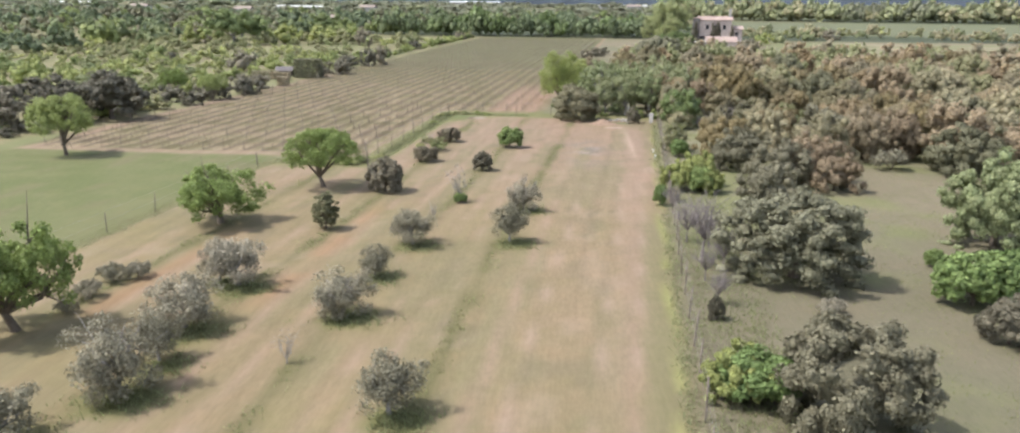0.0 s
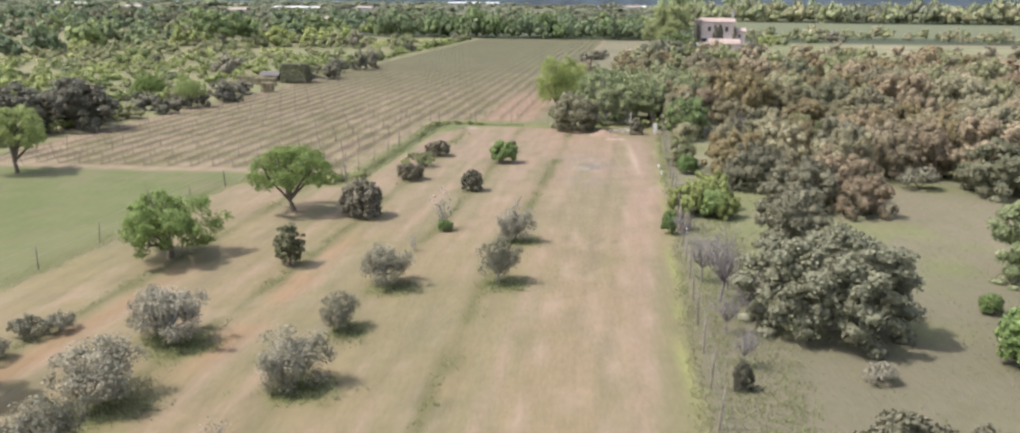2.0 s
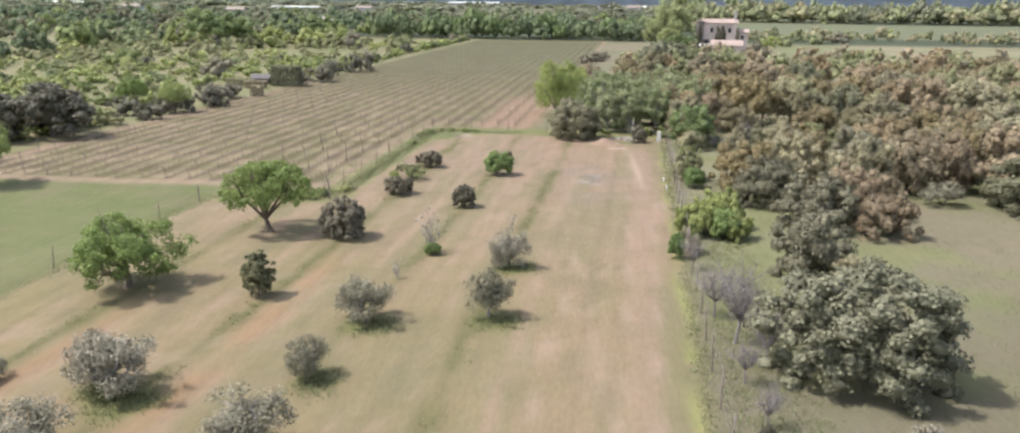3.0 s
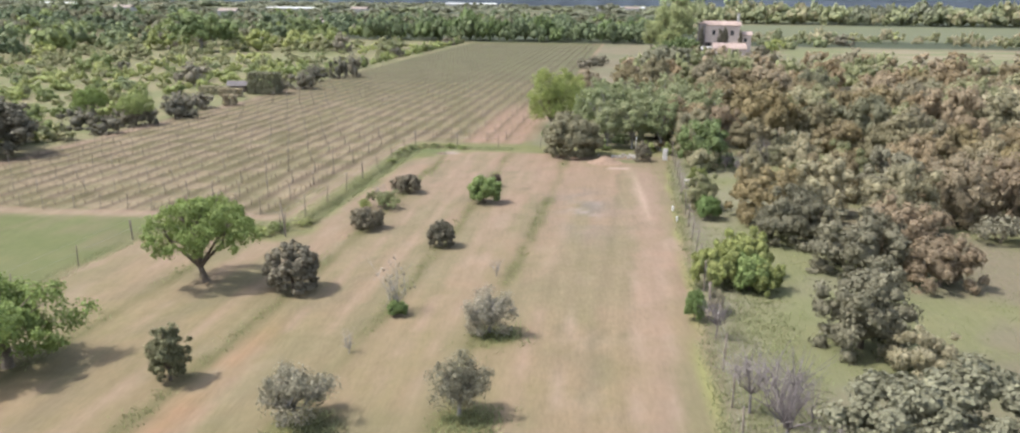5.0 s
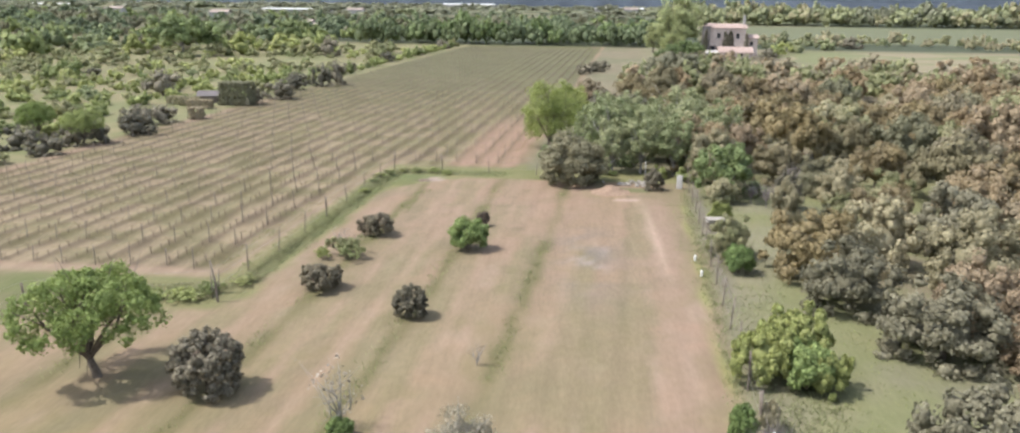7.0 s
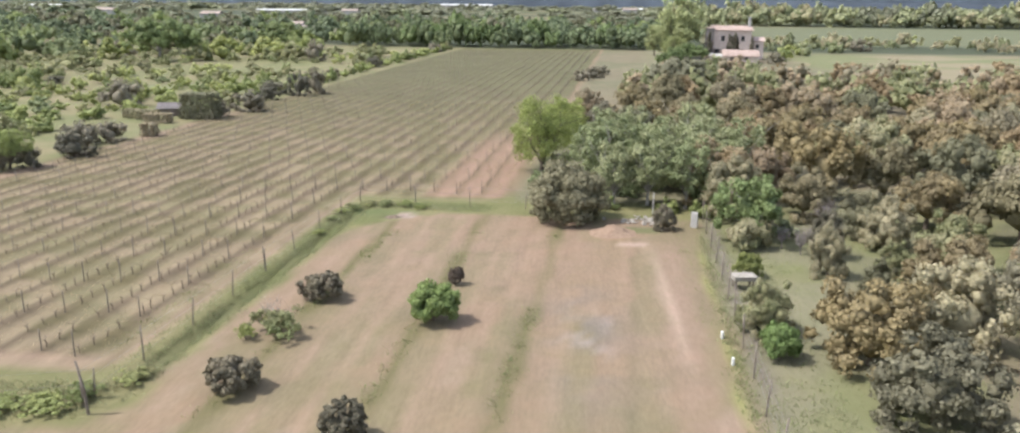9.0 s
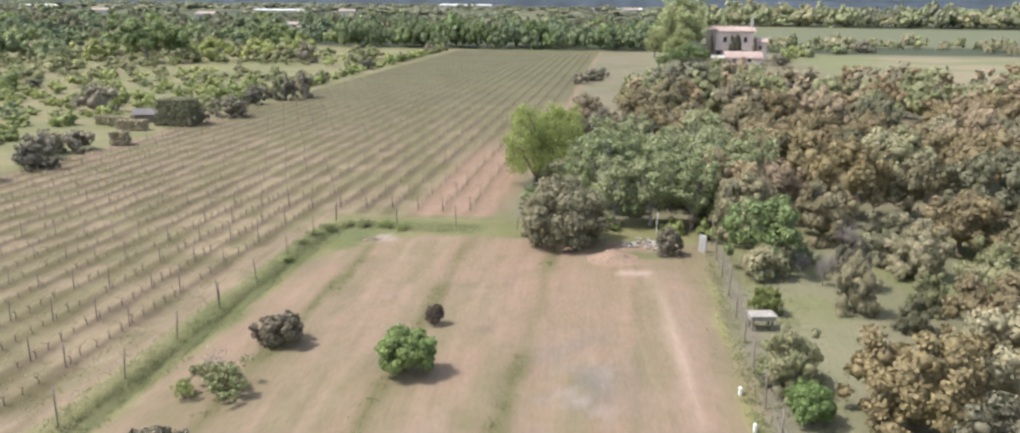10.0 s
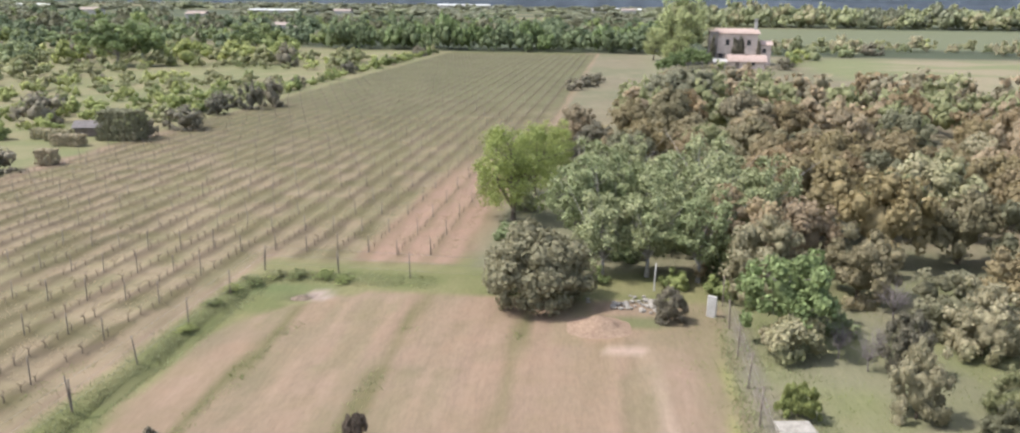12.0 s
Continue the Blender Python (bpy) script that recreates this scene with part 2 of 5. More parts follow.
def unit(a):
    return a / (np.linalg.norm(a, axis=-1, keepdims=True) + 1e-9)


def leaf_quads(rng, pos, nor, size, jitter=0.24):
    """A bent leaf (one quad) at each position, roughly square to the given normal."""
    n = len(pos)
    nor = unit(nor + jitter * rng.normal(size=(n, 3)))
    t = unit(np.cross(nor, rng.normal(size=(n, 3))))
    b = np.cross(nor, t)
    ln = size * rng.uniform(0.7, 1.35, (n, 1))
    w = ln * rng.uniform(0.42, 0.68, (n, 1))
    v = np.stack([pos - t * ln * 0.5, pos + b * w + nor * ln * 0.1, pos + t * ln * 0.5 - nor * ln * 0.12, pos - b * w + nor * ln * 0.1], 1)
    return v.reshape(-1, 3), np.arange(4 * n).reshape(n, 4)


def ball(level):
    bm = bmesh.new()
    bmesh.ops.create_icosphere(bm, subdivisions=level, radius=1.0)
    out = np.array([v.co[:] for v in bm.verts]), np.array([[v.index for v in f.verts] for f in bm.faces])
    bm.free()
    return out


BALL = ball(1)


def crown(rng, rx, rz, zc, puffs, per, leaf, puff=0.34, low=-0.6, ry=None, lobes=0.25, fill=0.3, core=0.0):
    """Leaves on many puffs that together make an uneven crown; zc: height of its middle."""
    ry = ry or rx
    d = unit(rng.normal(size=(puffs * 4, 3)))
    d = d[d[:, 2] > low][:puffs]
    if core:                     # bushy plants stay wide down to the ground
        flat = np.hypot(d[:, 0], d[:, 1])
        d[:, :2] *= np.where(d[:, 2] < 0, np.maximum(flat, 0.88) / flat, 1)[:, None]
    lob = 1 + lobes * (np.sin(3 * np.arctan2(d[:, 1], d[:, 0]) + rng.uniform(0, 6)) * 0.5 + np.clip(rng.normal(size=len(d)), -1.5, 1.5) * 0.3)
    rr = np.where(rng.random(len(d)) < fill, rng.uniform(0.2, 0.6, len(d)), rng.uniform(0.66, 0.86, len(d))) * lob
    pc = d * rr[:, None] * (rx, ry, rz) + (0, 0, zc)
    pr = puff * min(rx, rz * 1.3) * rng.uniform(0.7, 1.3, len(d))
    k = len(d) * per
    idx = np.repeat(np.arange(len(d)), per)
    ld = unit(rng.normal(size=(k, 3)) + 0.8 * d[idx] + (0, 0, 0.28))
    pos = pc[idx] + ld * (pr[idx] * rng.uniform(0.72 if core else 0.4, 1.12, k))[:, None] * (1, 1, 0.85)
    # bring the whole to the wanted spread and height
    spread = np.percentile(np.hypot(pos[:, 0] / rx, pos[:, 1] / ry), 97)
    fit_to = np.array((1 / spread, 1 / spread, (zc + rz) / np.percentile(pos[:, 2], 99.5)))
    pos, pc, pr = pos * fit_to, pc * fit_to, pr / spread
    keep = pos[:, 2] > 0.04
    v, q = leaf_quads(rng, pos[keep], unit(ld + 0.3 * d[idx])[keep], leaf, 0.45 if core else 0.6)
    if not core:
        return (v, q, None), pc
    # the close foliage inside: an uneven clump in every puff, and one in the middle
    bd, bf = BALL
    lumps = [(bd * (0.42 * rx, 0.42 * ry, 0.42 * rz) * rng.uniform(0.85, 1.1, (len(bd), 1)) + (0, 0, zc), None, bf)]
    for c, r in zip(pc, pr * core):
        if c[2] + r > 0.1:
            lumps.append((bd * (r * rng.uniform(0.75, 1.2, len(bd)))[:, None] * (1, 1, 0.86) + c, None, bf))
    w, _, f = join(lumps)
    w[:, 2] = np.maximum(w[:, 2], 0.02)
    return join([(v, q, None), (w, None, f)]), pc


def limbs(rng, base_r, fork, tips, lean=(0, 0), sides=7, twigs=0):
    """A trunk, and the limbs that rise from its fork to the given tips, each with its twigs."""
    top = np.array([lean[0], lean[1], fork])
    trunk = tube([(0, 0, -0.15), (lean[0] * 0.2, lean[1] * 0.2, fork * 0.25), (lean[0] * 0.6, lean[1] * 0.4, fork * 0.6), top], [base_r * 1.5, base_r * 1.05, base_r * 0.9, base_r * 0.85], sides)
    out = []
    for tip in tips:
        tip = np.asarray(tip, float)
        mid = top + (tip - top) * 0.5 + rng.normal(size=3) * 0.12 * np.linalg.norm(tip - top) + (0, 0, -0.06)
        limb = [tube([top - (0, 0, 0.05), top + (mid - top) * 0.5, mid, tip], [base_r * 0.62, base_r * 0.5, base_r * 0.36, base_r * 0.1], 5)]
        for _ in range(twigs):
            e = mid + (tip - mid) * rng.uniform(0.1, 0.8) + rng.normal(size=3) * 0.28 * np.linalg.norm(tip - top) + (0, 0, 0.1)
            limb.append(tube([mid + (tip - mid) * 0.1, e], [base_r * 0.22, base_r * 0.05], 4))
        out.append(join(limb))
    return trunk, out


def plant(name, label, category, group, rng, rx, rz, zc, puffs, per, leaf, leaf_mat, bark_mat=None, fork=0.6, base_r=0.1, n_limbs=6, lean=(0, 0), twigs=0, **kw):
    """A tree or bush: trunk with limbs, and a crown of leaves."""
    (v, q, t), pc = crown(rng, rx, rz, zc, puffs, per, leaf, **kw)
    ob = thing(name, label, category, group)
    pc = pc[pc[:, 2] > min(max(fork + 0.35, zc - 0.1 * rz), np.median(pc[:, 2]))] * (0.9, 0.9, 1)
    far = pc[np.argsort(-np.linalg.norm(pc - (0, 0, fork), axis=1))]
    tips = far[: n_limbs * 3 : 3] if len(far) >= n_limbs * 3 else far[:n_limbs]
    trunk, boughs = limbs(rng, base_r, fork, tips if n_limbs else [], lean, twigs=twigs)
    part("trunk", mesh_np("trunk", *trunk, bark_mat or M_BARK, True), ob)
    for a in boughs:
        part("limb", mesh_np("limb", *a, bark_mat or M_BARK, True), ob)
    me = mesh_np("crown", v, q, t, leaf_mat, True)
    part("crown", me, ob)
    return ob


def mass(name, label, crowns, spots, mats):
    """Far plants joined into one object: crowns taken from the sources, each on a short trunk."""
    quads, tris, iq, it = [], [], [], []
    for k, m in spots:
        v, q, t = crowns[k]
        a = np.array(m)
        w = v @ a[:3, :3].T + a[:3, 3]
        quads.append((w, q, None))
        iq += [k] * len(q)
        if t is not None:
            tris.append((w, None, t))
            it += [k] * len(t)
    v, q, t = join(quads + tris)
    me = mesh_np(name, v, q, t)
    index = iq + it
    for m in mats:
        me.materials.append(m)
    me.polygons.foreach_set("material_index", np.array(index, dtype=np.int32))
    me.shade_smooth()
    tagged(new(name, me), label, "woodland", kind="stuff")


# ---- ground ----
def value_noise(x, y, seed=0):
    xi, yi = np.floor(x).astype(np.int64), np.floor(y).astype(np.int64)
    fx, fy = x - xi, y - yi
    fx, fy = fx * fx * (3 - 2 * fx), fy * fy * (3 - 2 * fy)

    def h(a, b):
        k = (a * 374761393 + b * 668265263 + seed * 974634777) & 0x7FFFFFFF
        k = ((k ^ (k >> 13)) * 1274126177) & 0x7FFFFFFF
        return ((k ^ (k >> 16)) & 0xFFFF) / 65535.0

    return (h(xi, yi) * (1 - fx) + h(xi + 1, yi) * fx) * (1 - fy) + (h(xi, yi + 1) * (1 - fx) + h(xi + 1, yi + 1) * fx) * fy


def fbm(x, y, seed=0, octaves=3):
    s, a, tot = 0, 1.0, 0
    for o in range(octaves):
        s, tot = s + a * value_noise(x * 2**o, y * 2**o, seed + o), tot + a
        a *= 0.5
    return s / tot


def step(a, b, x):
    t = np.clip((x - a) / (b - a), 0, 1)
    return t * t * (3 - 2 * t)


PLOT = 1.4                       # the plan below is laid out in units of 1.4 m, and set to metres at the end
SLANT = 0.073                    # the plots run at this slope to the y axis
ROW, ROW0 = 1.6, -17.8           # vine rows: spacing, and where the first one lies
OLIVES = [(-2.6, 47.2, 1.75, 1.65), (-2.85, 41.0, 1.65, 1.75), (-7.4, 40.2, 2.1, 1.75), (-8.1, 35.5, 1.4, 1.3), (-8.3, 31.1, 2.15, 1.7),
          (-4.9, 23.9, 1.9, 1.65), (-13.3, 33.7, 2.3, 2.0), (-13.5, 29.4, 2.5, 1.8), (-13.2, 24.4, 2.5, 2.3), (-13.0, 26.6, 1.5, 1.5), (-14.7, 21.6, 2.1, 1.5), (-14.3, 34.2, 1.5, 1.7)]
OLIVE_ROWS = (-2.5, -6.8, -11.5, -17.2)


def across(x, y):
    """Distance across the plots, measured square to the vine rows at y = 50."""
    return x - SLANT * (y - 50)


def at_u(u, y):
    return u + SLANT * (y - 50)


def field_right_of(y):
    """Where the grass bank beside the vineyard ends and the mown field begins."""
    return np.where(y < 59, -22.0, -14.0) + 4.5 * np.clip((y - 77) / 6.7, 0, 1) ** 3


def ground_height(x, y):
    u = across(x, y)
    near = step(320, 200, y) * step(-90, -60, x) * step(90, 60, x)
    z = 0.10 * (fbm(x * 0.12, y * 0.12, 3) - 0.5) * near + 0.05 * (fbm(x * 0.3, y * 0.3, 5, 2) - 0.5) * near
    vine = step(61, 63, y) * step(-16.6, -17.2, u) * step(-43.5, -42.5, u) * step(260, 250, y)
    vine = np.maximum(vine, step(88.5, 90, y) * step(-7, -8, u) * step(-18, -16, u) * step(260, 250, y))
    z = z + vine * 0.045 * step(170, 85, y) * np.cos((u - ROW0) * 2 * np.pi / ROW)
    # grassy bank along the fence of the vineyard, with a shallow ditch
    bank = np.exp(-(((u + 15.4) / 0.6) ** 2)) * step(58, 62, y) * step(87, 84, y)
    z = z + 0.12 * bank - 0.18 * np.exp(-(((u + 14.7) / 0.28) ** 2)) * step(60, 64, y) * step(86, 84, y)
    z = z - 0.10 * np.exp(-(((u + 22.2) / 0.5) ** 2)) * step(60, 57, y)
    z = z - 0.12 * np.exp(-(((x + 9.9) / 0.8) ** 2) - ((y - 82.9) / 0.6) ** 2)
    return z


def ground_colour(x, y):
    u = across(x, y)
    n1, n2, n3 = fbm(x * 0.09, y * 0.09, 11), fbm(x * 0.35, y * 0.35, 21), fbm(x * 0.55, y * 0.55, 31, 2)
    st = fbm(u * 0.6, y * 0.06, 41, 2)                      # streaks along the plots

    def c(r, g, b):
        return np.array((r, g, b), float)

    def blend(a, b, k):
        return a * (1 - k[..., None]) + b * k[..., None]

    # mown field
    n4 = fbm(u * 1.1, y * 0.16, 51, 3)
    col = blend(c(0.345, 0.275, 0.185) + 0 * x[..., None], c(0.285, 0.255, 0.15), step(0.38, 0.6, n2 * 0.5 + n1 * 0.5))
    col = blend(col, c(0.375, 0.28, 0.205), 0.9 * step(0.46, 0.7, st * 0.6 + n1 * 0.4))
    col = blend(col, c(0.285, 0.27, 0.135), 0.75 * step(0.42, 0.66, n1 * 0.7 + st * 0.3) * step(1, -5, u) * step(66, 42, y))
    col = blend(col, c(0.315, 0.275, 0.155), 0.55 * step(0.5, -3, u) * step(80, 50, y))
    col = blend(col, c(0.375, 0.275, 0.205), (0.25 + 0.2 * step(48, 62, y)) * step(0.48, 0.72, n4))
    col = blend(col, c(0.255, 0.245, 0.13), (0.3 - 0.15 * step(52, 64, y)) * step(0.5, 0.28, n4))
    col = blend(col, c(0.295, 0.262, 0.122), 0.5 * step(58, 42, y))
    col = blend(col, c(0.355, 0.27, 0.20), 0.45 * step(54, 68, y))
    col = blend(col, c(0.47, 0.385, 0.30), 0.25 * step(0.66, 0.73, fbm(x * 0.9, y * 0.45, 71, 2)) * step(76, 60, y))
    col = blend(col, c(0.23, 0.215, 0.13), 0.5 * step(0.67, 0.74, fbm(x * 0.8, y * 0.4, 73, 2)))
    cell = fbm(np.floor(u / 1.35 + 0.3 * np.sin(y * 0.07)) * 7.3, y * 0.11, 91, 2)      # mowing lanes
    col = blend(col, c(0.375, 0.28, 0.19), (0.25 + 0.25 * step(48, 62, y)) * step(0.52, 0.62, cell))
    col = blend(col, c(0.27, 0.25, 0.14), 0.55 * step(0.47, 0.37, cell))
    rust = np.exp(-(((u + 10.4) / 0.55) ** 2)) * step(30, 34, y) * step(50, 44, y) + np.exp(-(((u + 16.0) / 0.5) ** 2)) * step(24, 28, y) * step(44, 36, y)
    col = blend(col, c(0.41, 0.255, 0.145), 0.65 * np.clip(rust, 0, 1) * step(0.3, 0.55, n2))
    lane = np.cos(u * 2 * np.pi / 1.15 + 1.2 * np.sin(y * 0.05))
    col = col * (1 + 0.06 * lane * step(0.3, 0.6, st))[..., None]
    for k, r in enumerate(OLIVE_ROWS):                   # longer grass left along the olive rows
        w = np.exp(-(((u - r - 0.25 * np.sin(y * 0.11 + k)) / (0.16 + 0.22 * n3)) ** 4)) * step(90, 78, y)
        col = blend(col, c(0.20, 0.195, 0.09), np.clip(w * (0.55 + 0.6 * step(0.33, 0.55, n2)), 0, 0.9))
        for side in (-1.5, 1.7):
            w = np.exp(-(((u - r - side) / 0.22) ** 2))
            col = blend(col, c(0.44, 0.33, 0.24), 0.6 * w * step(0.35, 0.6, n2))
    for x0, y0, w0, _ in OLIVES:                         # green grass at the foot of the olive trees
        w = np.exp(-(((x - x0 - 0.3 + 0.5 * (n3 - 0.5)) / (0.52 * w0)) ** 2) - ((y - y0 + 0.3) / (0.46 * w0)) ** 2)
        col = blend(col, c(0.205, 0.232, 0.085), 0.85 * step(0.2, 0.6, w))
    edge = step(4.05, 4.3, u + 0.25 * (n3 - 0.5)) * step(52, 40, y)
    col = blend(col, c(0.245, 0.245, 0.125), 0.8 * edge)
    for u0, y1 in ((4.1, 62), (2.9, 80), (0.4, 78)):     # pale wheel tracks
        col = blend(col, c(0.46, 0.36, 0.275), 0.6 * np.exp(-(((u - u0 - 0.12 * np.sin(y * 0.17)) / 0.1) ** 2)) * step(y1, y1 - 8, y) * step(0.36, 0.5, n4))
    col = blend(col, c(0.25, 0.235, 0.205), 0.85 * np.exp(-(((x - 1.2) / 1.5) ** 2) - ((y - 66) / 5.0) ** 2) * step(0.38, 0.56, n3))
    col = blend(col, c(0.42, 0.38, 0.37), 0.8 * np.exp(-(((x - 1.3) / 0.9) ** 2) - ((y - 66.5) / 2.5) ** 2) * step(0.62, 0.7, fbm(x * 1.6, y * 1.1, 81, 2)))
    w = np.exp(-(((u - 3.7) / 0.7) ** 2)) * step(20, 30, y) * step(80, 76, y)
    col = blend(col, c(0.41, 0.305, 0.235), 0.45 * w)
    w = np.exp(-(((x - 4.75 + 0.02 * (y - 70)) / 0.17) ** 2)) * step(60, 72, y) * step(79.5, 78.5, y)
    col = blend(col, c(0.57, 0.45, 0.36), 0.8 * w)
    w = step(1.1, 0.8, np.abs(x - 3.9) + 0.5 * n3) * step(0.75, 0.45, np.abs(y - 78.5) + 0.3 * n3)
    col = blend(col, c(0.58, 0.46, 0.38), 0.8 * w)
    w = np.exp(-(((x - 2.9) / 0.9) ** 2) - ((y - 80.3) / 0.9) ** 2)
    col = blend(col, c(0.50, 0.32, 0.22), w)
    col = col * np.array((1.035, 0.99, 0.98))
    # grass banks
    green = blend(c(0.20, 0.225, 0.085) + 0 * x[..., None], c(0.29, 0.28, 0.13), step(0.35, 0.65, n2))
    top = step(83.4, 84.0, y + 0.6 * (n3 - 0.5)) * step(90.5, 88, y)
    k = np.maximum(step(0.2, -0.2, u - field_right_of(y) + 0.6 * (n3 - 0.5)), top)
    col = blend(col, green, k)
    w = np.exp(-(((x + 11.0) / 2.6) ** 2) - ((y - 83.7) / 1.1) ** 2) + np.exp(-(((x - 4.2) / 1.7) ** 2) - ((y - 81.3) / 0.8) ** 2)
    col = blend(col, c(0.18, 0.225, 0.09), 0.75 * step(0.25, 0.75, w + 0.5 * (n3 - 0.5)))
    w = np.maximum(np.exp(-(((u + 14.7 + 0.2 * np.sin(y * 0.6)) / 0.26) ** 2)) * step(60, 63, y) * step(85.6, 84.6, y), np.exp(-(((y - 85.3 - 0.12 * (x + 10)) / 0.3) ** 2)) * step(-13, -12, x) * step(-4, -7, x))
    col = blend(col, c(0.11, 0.14, 0.055), 0.85 * w * step(0.35, 0.55, n2))
    col = blend(col, c(0.50, 0.40, 0.35), 0.95 * step(0.35, 0.6, np.exp(-(((x + 9.3) / 1.0) ** 2) - ((y - 83.0) / 0.6) ** 2)))
    # near-black patch where the ground dips
    col = blend(col, c(0.05, 0.045, 0.04), np.exp(-(((x + 9.9) / 0.5) ** 2) - ((y - 82.8) / 0.3) ** 2))
    corner = step(57.2, 58.2, y) * step(61.6, 60.6, y) * step(-13.9, -15.0, u) * step(-24, -22, u)
    col = blend(col, green, corner)
    # meadow beside the olives
    meadow = blend(c(0.185, 0.217, 0.082) + 0 * x[..., None], c(0.232, 0.246, 0.11), step(0.3, 0.7, n1 * 0.6 + n3 * 0.4))
    meadow = blend(meadow, c(0.245, 0.225, 0.125), 0.6 * step(0.5, 0.66, n2 * 0.5 + n4 * 0.5))
    col = blend(col, meadow, step(-21.9, -22.6, u + 0.4 * (n3 - 0.5)))
    # vineyard
    ph = np.cos((u - ROW0) * 2 * np.pi / ROW)
    straw = blend(c(0.53, 0.43, 0.275) + 0 * x[..., None], c(0.37, 0.33, 0.185), step(0.36, 0.62, n3 * 0.5 + n2 * 0.5))
    straw = blend(straw, c(0.25, 0.265, 0.13), 0.85 * step(90, 165, y + 50 * (n1 - 0.5)))
    earth = blend(c(0.275, 0.215, 0.14) + 0 * x[..., None], c(0.25, 0.22, 0.11), step(0.35, 0.65, n3))
    earth = blend(earth, c(0.23, 0.235, 0.11), 0.7 * step(110, 200, y))
    vine = blend(straw, earth, step(-0.3, 0.5, ph + 0.9 * (n3 - 0.5)) * (1 - 0.45 * step(85, 150, y)) + 0.22 * step(85, 150, y)) * (0.53 + 0.35 * n2)[..., None]
    inside = step(61.2, 62.2, y + 0.6 * (n3 - 0.5)) * step(-15.9, -16.5, u) * step(262, 255, y)
    inside = np.maximum(inside, step(87.4, 88.2, y + 0.5 * (n3 - 0.5)) * step(-6.3, -7.0, u + 0.5 * (n3 - 0.5)) * step(262, 255, y))
    col = blend(col, vine, inside)
    red = step(87.8, 88.4, y) * step(121, 106, y) * step(-12.2, -11.4, u + 0.5 * (n3 - 0.5)) * step(-6.2, -6.9, u)
    col = blend(col, blend(c(0.43, 0.285, 0.21) + 0 * x[..., None], c(0.32, 0.235, 0.15), step(0.3, 0.9, ph)), red * 0.9)
    headland = step(60.9, 61.6, y + 0.5 * (n3 - 0.5)) * step(63.0, 62.2, y) * step(-16, -17, u)
    headland = np.maximum(headland, np.exp(-(((u + 16.2) / 0.35) ** 2)) * step(61, 63, y) * step(92, 88, y))
    col = blend(col, c(0.47, 0.34, 0.25), 0.6 * headland)
    # earth track and scrub beyond the vineyard
    rough = blend(c(0.25, 0.275, 0.125) + 0 * x[..., None], c(0.34, 0.31, 0.17), step(0.35, 0.65, n2 * 0.6 + n1 * 0.4))
    col = blend(col, rough, step(-42.8, -43.8, u + 0.8 * (n3 - 0.5)) * step(57, 62, y))
    trk = np.exp(-(((u + 42.6) / 0.9) ** 2)) * step(57, 60, y) * step(150, 110, y)
    col = blend(col, c(0.44, 0.31, 0.235), 0.7 * trk * step(0.3, 0.6, n2))
    # pasture and clearings on the other side of the fence
    past = blend(c(0.275, 0.245, 0.16) + 0 * x[..., None], c(0.235, 0.235, 0.14), step(0.4, 0.62, n1))
    past = blend(past, c(0.33, 0.29, 0.19), 0.7 * step(0.5, 0.75, n2 * 0.7 + n3 * 0.3))
    past = blend(past, c(0.30, 0.30, 0.18), 0.85 * np.exp(-(((u - 8.5) / 4.0) ** 2)) * step(28, 50, y))
    past = blend(past, c(0.215, 0.20, 0.13), 0.65 * step(50, 36, y))
    col = blend(col, past, step(5.25, 5.9, u + 0.5 * (n3 - 0.5)) * step(89, 84, y))
    col = blend(col, past, step(-6.3, -5.4, u) * step(86.5, 88.5, y))
    col = blend(col, c(0.25, 0.275, 0.115), 0.7 * step(0.46, 0.6, n1 * 0.5 + n2 * 0.5) * step(5.6, 7, u) * step(88, 84, y))
    col = blend(col, c(0.37, 0.38, 0.135), 0.85 * np.exp(-(((u - 5.25 - 0.08 * np.sin(y * 0.5)) / 0.15) ** 2)) * step(82, 78, y) * step(0.25, 0.42, n2))
    w = np.exp(-(((u - 6.25) / 0.28) ** 2)) * step(58, 64, y) * step(84, 82, y)
    col = blend(col, c(0.235, 0.205, 0.185), 0.8 * w * step(0.25, 0.5, n2))
    # far country
    far = blend(c(0.19, 0.215, 0.10) + 0 * x[..., None], c(0.27, 0.25, 0.14), step(0.45, 0.6, fbm(x * 0.006, y * 0.012, 61)))
    far = blend(far, c(0.10, 0.125, 0.075), step(0.5, 0.56, fbm(x * 0.004, y * 0.014, 71)))
    k = step(256, 266, y)
    col = blend(col, far, k)
    light = step(295, 310, y) * step(520, 500, y) * step(55, 70, x - 0.1 * (y - 300))
    col = blend(col, c(0.205, 0.23, 0.13), light)
    tan = step(172, 182, y + 10 * (n2 - 0.5)) * step(262, 245, y) * step(46, 54, x) * step(190, 150, x)
    col = blend(col, blend(c(0.37, 0.325, 0.21) + 0 * x[..., None], c(0.255, 0.285, 0.135), step(0.4, 0.56, n1)), tan)
    grey = col.mean(-1, keepdims=True)
    return (col * 0.88 + grey * 0.12) * 0.47 * np.array((1.035, 1.0, 0.995))


